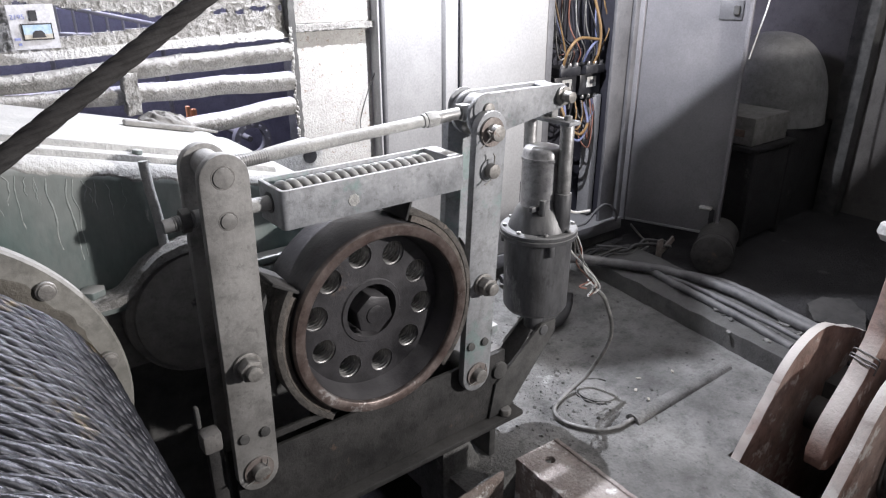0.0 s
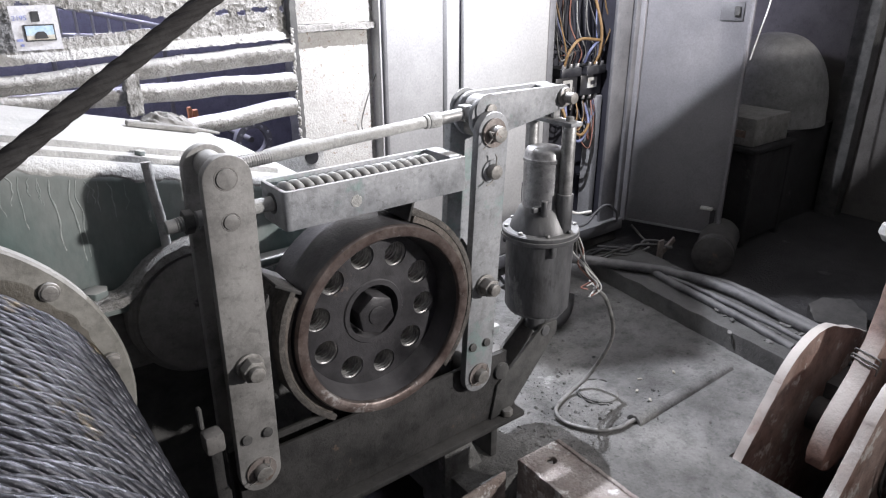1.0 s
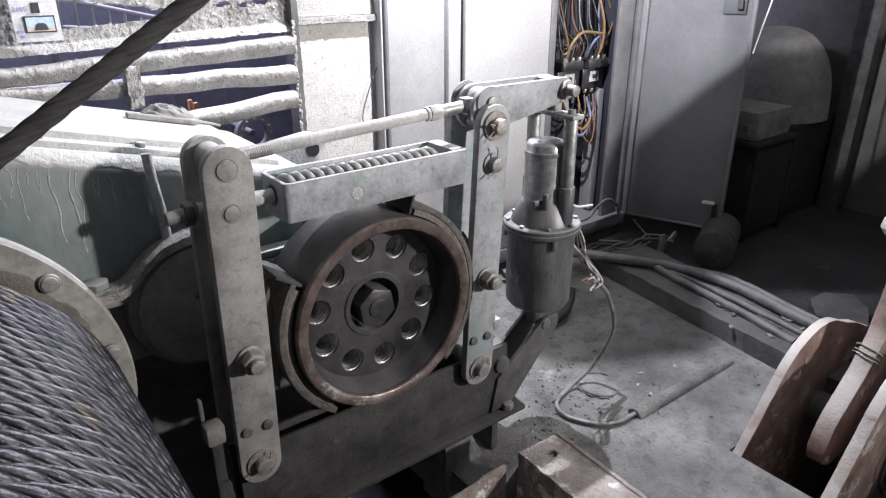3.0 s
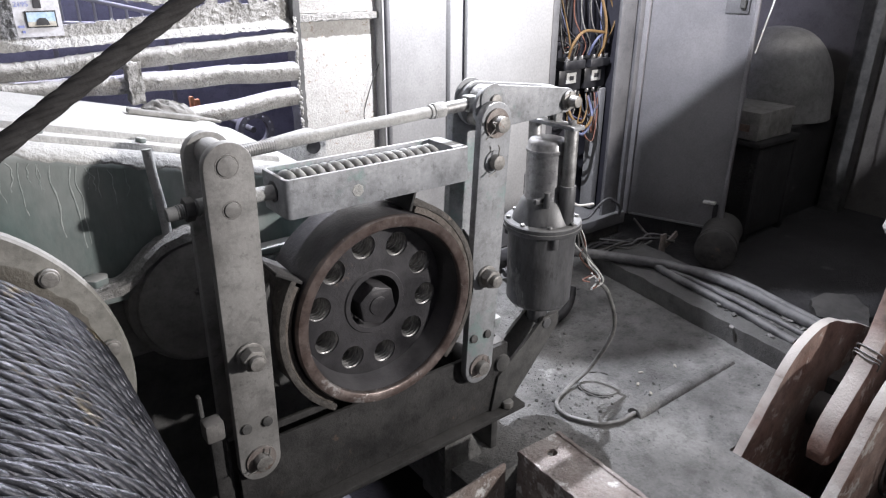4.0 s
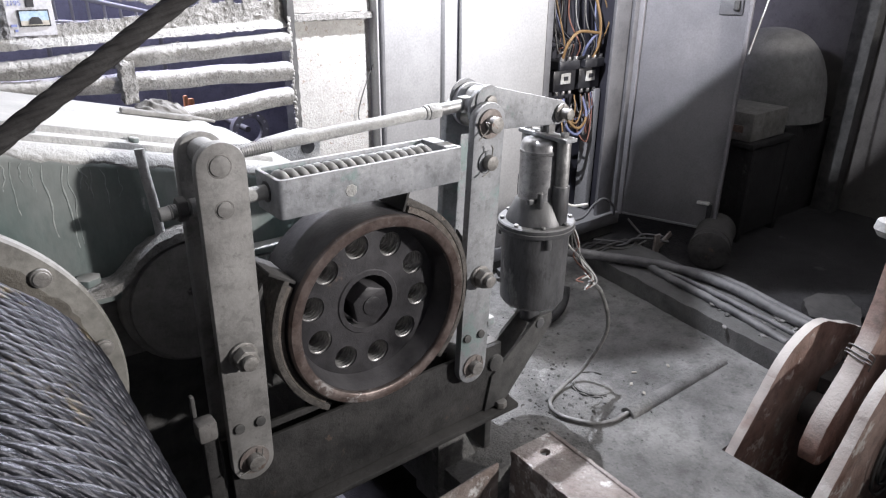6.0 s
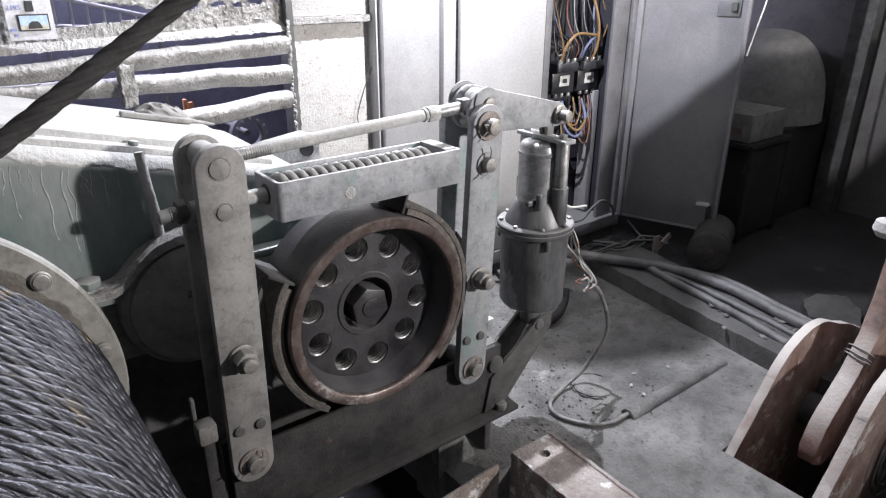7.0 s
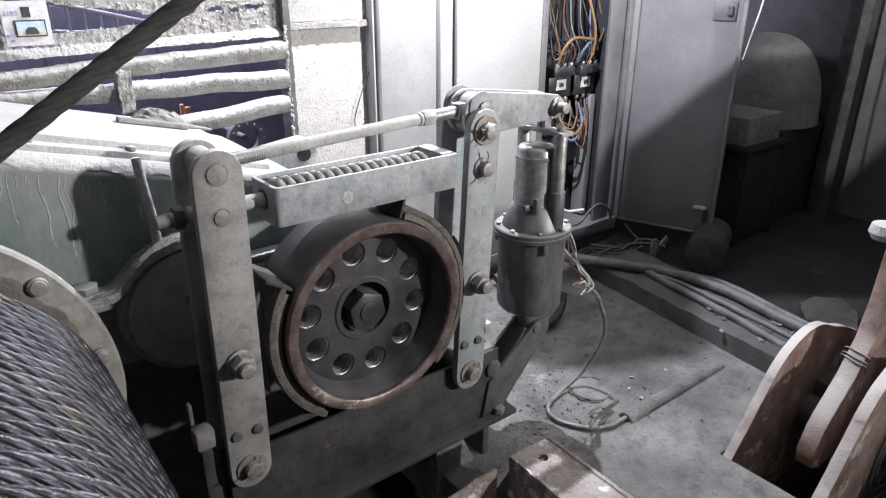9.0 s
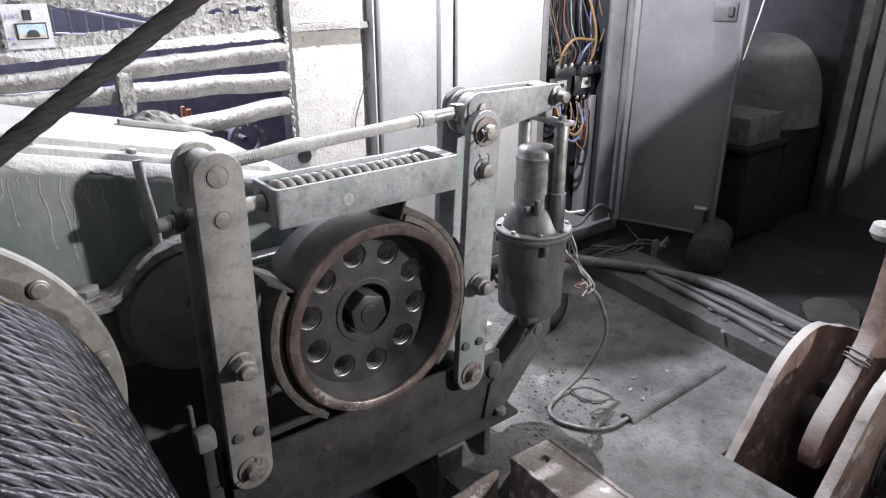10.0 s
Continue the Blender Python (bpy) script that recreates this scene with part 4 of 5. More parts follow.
def rope_drum():
    d = thing("rope_drum", (DX, 0.55, DZ), "winch drum with a dusty bolted flange, wound with steel rope", "winch drum")
    solid("flange", lambda bm: lathe(bm, (DX, DY, DZ), (0, 1, 0), ((0, 0.15), (0, 0.312), (0.004, 0.316), (0.022, 0.316), (0.026, 0.312), (0.026, 0.15)), 96, True), FLANGE, d, "dusty bolted flange", smooth=40)
    solid("flange", lambda bm: lathe(bm, (DX, 0.02, DZ), (0, 1, 0), ((0, 0.15), (0, 0.312), (0.004, 0.316), (0.022, 0.316), (0.026, 0.312), (0.026, 0.15)), 96, True), FLANGE, d, "dusty bolted flange", smooth=40)
    solid("barrel", lambda bm: lathe(bm, (DX, 0.03, DZ), (0, 1, 0), ((0, 0.0001), (0, 0.234), (1.01, 0.234), (1.01, 0.0001)), 72), DARK, d)
    bm = bmesh.new()
    rows = []
    for i in range(240):
        a = 2 * math.pi * i / 240
        u = Vector((math.cos(a), 0, math.sin(a)))
        e = 0.281 + 0.010 * noise.noise(u * 6) + 0.006 * noise.noise(u * 17)
        rows.append([bm.verts.new(Vector((DX, DY + h, DZ)) + q * u) for h, q in ((-0.0002, 0.20), (-0.0016, 0.206), (-0.0014, e - 0.004), (0.0005, e))])
    for a, b in zip(rows, rows[1:] + rows[:1]):
        for k in range(3):
            bm.faces.new((a[k], a[k + 1], b[k + 1], b[k]))
    part("grease_band", bm, GREASE, d, "brown grease smeared round the rope", smooth=60)
    for i in range(12):
        a = radians(38.5 + 30 * i)
        p = Vector((DX + 0.291 * math.cos(a), DY, DZ + 0.291 * math.sin(a)))
        solid("flange_bolt", lambda bm: (cyl(bm, p, p + Vector((0, -0.008, 0)), 0.0145, 18), cyl(bm, p + Vector((0, -0.008, 0)), p + Vector((0, -0.011, 0)), 0.0115, 18)), BOLT, d, "", 0.002)
    rod("axle", (DX, 0.0, DZ), (DX, 1.24, DZ), 0.06, DARK, d)
    # lower layer next to the flange, upper layer towards the near end
    R = 0.0126
    for name, radius, ys in (("rope_layer", 0.251, [DY - 0.014 - 0.0256 * i for i in range(6)]), ("rope_layer", 0.2765, [DY - 0.108 - 0.0256 * i for i in range(25)])):
        bm = bmesh.new()
        for w, y in enumerate(ys):
            n = 220
            path = []
            for i in range(n + 1):
                a = 2 * math.pi * i / n
                out = Vector((math.cos(a), 0, math.sin(a)))
                q = Vector((DX, y - 0.0256 * i / n, DZ)) + radius * out
                path.append((q, out, Vector((0, 1, 0)), radius * a))
            rope_strands(bm, path, R, 0.150, 6, 8, w * 1.3)
            tube(bm, [q for q, _, _, _ in path], R * 0.84, 12)
        part(name, bm, ROPE, d, "greased twisted steel rope", smooth=80)
    # rope that runs off the drum and up
    t = thing("hoist_rope", (0.1, 0.8, 1.0), "taut black greased wire rope rising from the drum", "rope")
    a, b = Vector((-0.36, 0.80, 0.70)), Vector((1.60, 0.80, 1.977))
    bm = bmesh.new()
    L = (b - a).length
    dd = (b - a).normalized()
    path = [(a + dd * L * i / 300, Vector((0, 1, 0)), dd.cross(Vector((0, 1, 0))), L * i / 300) for i in range(301)]
    rope_strands(bm, path, 0.0115, 0.17, 6, 8)
    cyl(bm, a, b, 0.0100, 16)
    part("rope", bm, DARKROPE, t, smooth=80)


# ---- brake ----
CX, CZ, FY, MID = 0.622, 0.503, 0.984, 1.056
PIVOT = (0.897, 0.841)
TIP = (1.125, 0.886)


def brake_wheel(brake):
    c = (CX, FY, CZ)
    w = solid("brake_wheel", lambda bm: lathe(bm, c, (0, 1, 0), ((0.0102, 0.1755), (0.0102, 0.1995), (0.144, 0.1995), (0.144, 0.160), (0.072, 0.158), (0.058, 0.164)), 128, True), WHEEL, brake, "black brake wheel with rusty rim and ten round holes", smooth=50)
    solid("rim_face", lambda bm: lathe(bm, c, (0, 1, 0), ((0.003, 0.176), (0.0, 0.179), (0.0, 0.197), (0.004, 0.200), (0.010, 0.200), (0.010, 0.176)), 128, True), RIM, w, "rust-brown polished rim edge", smooth=50)
    bm = bmesh.new()
    yd = FY + 0.060

    def ring(cx, cz, r, n):
        vs = [bm.verts.new((cx + r * math.cos(2 * math.pi * i / n), yd, cz + r * math.sin(2 * math.pi * i / n))) for i in range(n)]
        return [bm.edges.new((vs[i], vs[(i + 1) % n])) for i in range(n)]
    es = ring(CX, CZ, 0.1645, 72) + ring(CX, CZ, 0.058, 40)
    holes = [(CX + 0.126 * math.cos(radians(36 * k - 9)), CZ + 0.126 * math.sin(radians(36 * k - 9))) for k in range(10)]
    for hx, hz in holes:
        es += ring(hx, hz, 0.0260, 24)
    bmesh.ops.triangle_fill(bm, use_beauty=True, edges=es)
    ex = bmesh.ops.extrude_face_region(bm, geom=list(bm.faces))
    bmesh.ops.translate(bm, verts=[v for v in ex["geom"] if isinstance(v, bmesh.types.BMVert)], vec=(0, 0.03, 0))
    part("disc", bm, WHEEL, w, "black disc")
    for hx, hz in holes:
        prof = [(0.004, 0.0263)]
        for i in range(9):
            prof += [(0.006 + 0.009 * i, 0.0235), (0.012 + 0.009 * i, 0.0258)]
        prof += [(0.088, 0.0258)]
        solid("bore", lambda bm: lathe(bm, (hx, yd, hz), (0, 1, 0), prof, 24, False, (False, False)), BORE, w, "bright ridged bore", smooth=30)
    solid("hub", lambda bm: lathe(bm, (CX, yd, CZ), (0, 1, 0), ((0.002, 0.072), (-0.003, 0.068), (-0.003, 0.058), (0.040, 0.056), (0.040, 0.0001)), 48, False, (False, True)), WHEEL, w)
    hexhead("hub_nut", (CX - 0.004, yd + 0.040, CZ), (0, -1, 0), 0.044, 0.060, WHEEL, w, 0.35, "large black hexagon nut")
    rod("shaft_end", (CX - 0.004, yd + 0.02, CZ), (CX - 0.004, yd - 0.023, CZ), 0.020, WHEEL, w)
    rod("shaft", (CX, yd + 0.041, CZ), (CX, 1.24, CZ), 0.035, DARK, w)


def capsule(x0, z0, r0, x1, z1, r1):
    """Outline of a bar with round ends between two points."""
    a = math.degrees(math.atan2(z1 - z0, x1 - x0))
    return arc(x0, z0, r0, a + 90, a + 270, 12) + arc(x1, z1, r1, a - 90, a + 90, 12)


def drum_brake():
    b = thing("drum_brake", (CX, MID, 0.0), "dusty grey-green double-shoe drum brake with spring box", "brake")
    # base frame
    solid("base", lambda bm: (box(bm, 0.30, 0.985, 1.028, 1.040, 0.105, 0.285), box(bm, 0.30, 0.985, 1.072, 1.084, 0.105, 0.285)), BASEM, b, "dusty side plates of the base", 0.003)
    boxed("base_plate", (0.28, 1.03, 1.000, 1.112, 0.088, 0.103), BASEM, b, "", 0.004)
    solid("gusset", lambda bm: prism(bm, [(0.885, 0.285), (0.985, 0.285), (1.02, 0.12), (0.90, 0.10)], 1.041, 1.071), DARK, b, "", 0.003)
    rod("stud", (0.965, 1.02, 0.235), (0.965, 1.10, 0.235), 0.022, DARK, b)
    for bx in (0.31, 0.98):
        hexhead("anchor_nut", (bx, 1.015, 0.104), (0, 0, 1), 0.016, 0.018, BOLT, b)
    # arms: a front and a back plate on each side
    for (xa, za, xb, zb) in ((0.335, 0.270, 0.343, 0.842), (0.870, 0.270, 0.899, 0.842)):
        arm = solid("arm_plate", lambda bm: prism(bm, capsule(xa, za, 0.040, xb, zb, 0.041), 1.000, 1.020), ARMG if xa < 0.5 else GREY, b, "front arm plate of dusty grey paint", 0.003)
        back = solid("arm_plate", lambda bm: prism(bm, capsule(xa, za, 0.040, xb, zb, 0.041), 1.092, 1.112), ARMG if xa < 0.5 else GREY, b, "back arm plate", 0.003)
        mx = xa + (xb - xa) * 0.41
        solid("shoe_bolt", lambda bm: (cyl(bm, (mx, 1.0, CZ), (mx, 0.994, CZ), 0.026, 24), cyl(bm, (mx, 0.994, CZ), (mx, 0.972, CZ), 0.022, 6, None, 0.3), cyl(bm, (mx, 0.972, CZ), (mx, 0.960, CZ), 0.014, 18)), BOLT, arm, "hexagon bolt", 0.002)
        rod("shoe_pin", (mx, 1.02, CZ), (mx, 1.092, CZ), 0.016, DARK, b)
        # bottom pivot with washer and split pin
        solid("pivot_pin", lambda bm: cyl(bm, (xa, 1.02, za + 0.006), (xa, 0.980, za + 0.006), 0.0165, 24), BOLT, arm, "pivot pin", 0.002)
        solid("washer", lambda bm: lathe(bm, (xa, 1.0, za + 0.006), (0, -1, 0), ((0, 0.0168), (0, 0.029), (0.004, 0.029), (0.004, 0.0168)), 32, True), RUSTPLATE, arm, "rusty washer")
        wire("split_pin", [(xa - 0.034, 0.986, za - 0.008), (xa - 0.020, 0.984, za - 0.004), (xa, 0.983, za + 0.006), (xa + 0.012, 0.984, za + 0.024), (xa + 0.014, 0.985, za + 0.034)], 0.0015, BOLT, arm)
        rod("pivot_tube", (xa, 1.02, za), (xa, 1.092, za), 0.024, DARK, b)
        # low dark discs stand for the half-moon shade in two holes
        for sx in (-0.020, 0.020):
            solid("hole_mark", lambda bm: cyl(bm, (xa + sx, 1.0, za + 0.085), (xa + sx, 0.994, za + 0.086), 0.010, 14), DARK, arm, "", 0.002)
    # left arm: round pins flush with the plate, spacer tubes between the plates
    for z, r in ((0.845, 0.0165), (0.773, 0.013)):
        rod("flush_pin", (0.340, 1.002, z), (0.340, 0.9965, z), r, ARMG, b, "", 24, 0.001)
        solid("pin_seat", lambda bm: lathe(bm, (0.340, 1.0, z), (0, -1, 0), ((0, r + 0.0006), (0, r + 0.0034), (0.0007, r + 0.0026), (0.0007, r + 0.0006)), 28, True), BOSS, b, "dark grimy ring round the pin")
    rod("spacer_tube", (0.343, 1.02, 0.850), (0.343, 1.092, 0.850), 0.024, ARMG, b, "dusty spacer tube")
    # right arm: big pin with washer and split pin, lower pin
    solid("lever_pin", lambda bm: cyl(bm, (PIVOT[0], 1.116, PIVOT[1]), (PIVOT[0], 0.974, PIVOT[1]), 0.0165, 24), BOLT, b, "worn pivot pin", 0.002)
    solid("washer", lambda bm: lathe(bm, (PIVOT[0], 1.0, PIVOT[1]), (0, -1, 0), ((0, 0.0168), (0, 0.030), (0.005, 0.030), (0.005, 0.0168)), 32, True), RUSTPLATE, b, "rusty washer")
    wire("split_pin", [(PIVOT[0] - 0.040, 0.984, PIVOT[1] - 0.026), (PIVOT[0] - 0.018, 0.982, PIVOT[1] - 0.006), (PIVOT[0] - 0.026, 0.981, PIVOT[1] + 0.008), (PIVOT[0] - 0.006, 0.979, PIVOT[1])], 0.0015, BOLT, b)
    solid("spring_pin", lambda bm: cyl(bm, (0.893, 1.02, 0.762), (0.893, 0.980, 0.762), 0.0155, 24), BOLT, b, "worn pin", 0.002)
    solid("washer", lambda bm: lathe(bm, (0.893, 1.0, 0.762), (0, -1, 0), ((0, 0.0158), (0, 0.024), (0.004, 0.024), (0.004, 0.0158)), 32, True), GREY, b)
    wire("split_pin", [(0.868, 0.984, 0.738), (0.878, 0.983, 0.742), (0.886, 0.983, 0.752), (0.893, 0.983, 0.79), (0.890, 0.984, 0.800)], 0.0015, BOLT, b)
    boxed("lug", (0.905, 0.935, 1.0, 1.03, 0.36, 0.385), GREY, b, "", 0.005)
    # spring box: open channel with a coil in it
    def rounded(x0, x1, ya, yb, r):
        pts = []
        for cx, cy, a in ((x1 - r, yb - r, 0), (x0 + r, yb - r, 90), (x0 + r, ya + r, 180), (x1 - r, ya + r, 270)):
            pts += arc(cx, cy, r, a, a + 90, 5)
        return pts

    def tray(bm):
        z0, z1 = 0.733, 0.804
        o, i = rounded(0.432, 0.828, 0.998, 1.100, 0.011), rounded(0.440, 0.820, 1.006, 1.092, 0.005)
        n = len(o)
        rings = [[bm.verts.new((x, y, z)) for x, y in pts] for pts, z in ((o, z0), (o, z1), (i, z1), (i, z0 + 0.008))]
        for a, c in zip(rings, rings[1:]):
            for k in range(n):
                j = (k + 1) % n
                bm.faces.new((a[k], a[j], c[j], c[k]))
        bm.faces.new(rings[0][::-1])
        bm.faces.new(rings[3])
    sb = solid("spring_box", tray, GREY, b, "open-topped spring box of grey painted plate", 0.002)
    boxed("end_block", (0.790, 0.8195, 1.0065, 1.0915, 0.742, 0.807), GREY, sb, "", 0.003)
    rod("rod_hole", (0.4330, 1.049, 0.773), (0.4305, 1.049, 0.773), 0.019, BLACKP, sb, "", 24, 0)
    solid("paint_spot", lambda bm: lathe(bm, (0.570, 0.998, 0.762), (0, -1, 0), ((0, 0.0125), (0.0010, 0.0115), (0.0010, 0.0001)), 7), PALE, sb, "pale paint spot")
    coil = []
    turns, n = 17, 17 * 18
    for i in range(n + 1):
        a = 2 * math.pi * turns * i / n
        coil.append(Vector((0.455 + 0.325 * i / n, 1.049 + 0.0285 * math.cos(a), 0.771 + 0.0285 * math.sin(a))))
    solid("spring", lambda bm: tube(bm, coil, 0.0082, 8), COIL, sb, "thick coil spring", smooth=80)
    rod("spring_rod", (0.30, 1.049, 0.773), (0.815, 1.049, 0.773), 0.013, PALE, b, "dusty spring rod")
    hexhead("lock_nut", (0.372, 1.049, 0.773), (1, 0, 0), 0.024, 0.022, BARE, b)
    rod("adjusting_screw", (0.252, 1.056, 0.766), (0.330, 1.056, 0.770), 0.0115, BARE, b, "bare threaded screw end")
    tw = []
    for i in range(90):
        a = 2 * math.pi * i / 10
        tw.append(Vector((0.268 + 0.0042 * i / 10, 1.056 + 0.0118 * math.cos(a), 0.767 + 0.0118 * math.sin(a))))
    solid("thread", lambda bm: tube(bm, tw, 0.0017, 5), BARE, b, "", smooth=80)
    hexhead("adjusting_nut", (0.296, 1.056, 0.769), (-1, 0, 0.02), 0.021, 0.016, DARK, b)
    boxed("stop_block", (0.300, 0.335, 0.985, 1.02, 0.345, 0.385), BOSS, b, "", 0.006, Matrix.Translation((-0.055, 0.02, 0)))
    boxed("latch_tab", (0.246, 0.254, 1.03, 1.045, 0.388, 0.432), DARK, b, "", 0.003)
    boxed("stop_post", (0.256, 0.284, 1.028, 1.046, 0.104, 0.344), BASEM, b, "", 0.004)
    # shoes with linings
    for name, a0, a1, s in (("left", 148, 236, -1), ("right", 72, -48, 1)):
        sh = solid("shoe", lambda bm: prism(bm, arc(CX, CZ, 0.215, a0, a1, 30) + arc(CX, CZ, 0.227, a1, a0, 30), 1.000, 1.112), SHOE, b, "dark crusted brake shoe", 0.0015)
        solid("lining", lambda bm: prism(bm, arc(CX, CZ, 0.2025, a0 - 3 * s, a1 + 4 * s, 30) + arc(CX, CZ, 0.2145, a1 + 4 * s, a0 - 3 * s, 30), 1.002, 1.108), LINING, sh, "brown worn lining")
        x0 = CX + s * 0.222
        x1 = CX + s * 0.278
        solid("shoe_web", lambda bm: (prism(bm, [(x0, CZ + 0.11), (x1, CZ + 0.025), (x1, CZ - 0.025), (x0, CZ - 0.11)], 1.030, 1.040), prism(bm, [(x0, CZ + 0.11), (x1, CZ + 0.025), (x1, CZ - 0.025), (x0, CZ - 0.11)], 1.072, 1.082)), DARK, sh, "", 0.002)
        c = math.cos(radians(a0)), math.sin(radians(a0))
        e = Vector((CX + 0.215 * c[0], 0, CZ + 0.215 * c[1]))
        o = Vector((c[0], 0, c[1]))
        boxed("end_lip", (-0.012, 0.045, 1.0, 1.112, -0.003, 0.003), BASEM, sh, "", 0.0015, Matrix.Translation(e) @ Matrix.Rotation(-math.atan2(o.z, o.x), 4, "Y"))
    # pull rod over the wheel
    pr = solid("pull_rod", lambda bm: cyl(bm, (0.40, MID, 0.852), (0.80, MID, 0.872), 0.0112, 20), PALE, b, "pale dusty pull rod", 0.001)
    solid("collar", lambda bm: (cyl(bm, (0.772, MID, 0.8706), (0.800, MID, 0.872), 0.017, 6, None, 0.2), cyl(bm, (0.764, MID, 0.8702), (0.772, MID, 0.8706), 0.014, 16)), PALE, pr, "", 0.002)
    tl = [Vector((0.355 + 0.085 * i / 160, MID + 0.0118 * math.cos(2 * math.pi * i / 8), 0.8495 + 0.0042 * i / 160 + 0.0118 * math.sin(2 * math.pi * i / 8))) for i in range(161)]
    solid("thread", lambda bm: tube(bm, tl, 0.0008, 5), BARE, pr, "", smooth=80)
    rod("thread_core", (0.345, MID, 0.8492), (0.44, MID, 0.8538), 0.0112, BARE, pr)
    rod("thread_core", (0.80, MID, 0.872), (0.868, MID, 0.8755), 0.0125, BARE, pr, "dusty threaded end")
    solid("rod_eye", lambda bm: (cyl(bm, (0.905, 1.040, 0.882), (0.905, 1.072, 0.882), 0.028, 28), box(bm, 0.856, 0.885, 1.042, 1.070, 0.860, 0.892)), PALE, pr, "dusty eye of the rod", 0.003)
    # lever: two plates joined at the tip, boss discs round the pivot
    lv = solid("lever", lambda bm: (prism(bm, capsule(0.905, 0.868, 0.046, TIP[0] - 0.004, TIP[1], 0.027), 1.024, 1.036), prism(bm, capsule(0.905, 0.868, 0.046, TIP[0] - 0.004, TIP[1], 0.027), 1.076, 1.088)), GREY, b, "worn grey-green double lever", 0.0025)
    solid("tip_web", lambda bm: box(bm, 1.085, 1.125, 1.036, 1.076, 0.903, 0.911), GREY, lv, "", 0.003)
    solid("boss", lambda bm: cyl(bm, (0.895, 1.088, 0.880), (0.895, 1.092, 0.880), 0.040, 32), GREY, lv, "dusty round boss", 0.001)
    solid("boss", lambda bm: cyl(bm, (0.900, 1.020, 0.884), (0.900, 1.024, 0.884), 0.032, 32), GREY, lv, "dusty round boss", 0.001)
    solid("rod_pin", lambda bm: cyl(bm, (0.905, 1.014, 0.882), (0.905, 1.098, 0.882), 0.014, 20), BOLT, lv, "", 0.002)
    tp = (TIP[0], TIP[1])
    solid("tip_pin", lambda bm: (cyl(bm, (tp[0], 1.115, tp[1]), (tp[0], 0.992, tp[1]), 0.0125, 20), cyl(bm, (tp[0], 1.024, tp[1]), (tp[0], 1.016, tp[1]), 0.021, 24)), BOLT, lv, "worn tip pin with washer", 0.002)
    wire("split_pin", [(tp[0] + 0.002, 1.0, tp[1] + 0.024), (tp[0], 1.0, tp[1]), (tp[0] - 0.004, 1.0, tp[1] - 0.026)], 0.0015, BOLT, lv)
    # arm that carries the thruster
    for y in (1.020, 1.082):
        solid("thruster_arm", lambda bm: prism(bm, [(0.93, 0.105), (1.00, 0.115), (1.15, 0.285), (1.15, 0.318), (1.10, 0.318), (0.95, 0.20)], y, y + 0.010), DARK, b, "", 0.002)
    return lv, pr, b


TX, TY = 1.106, 1.056


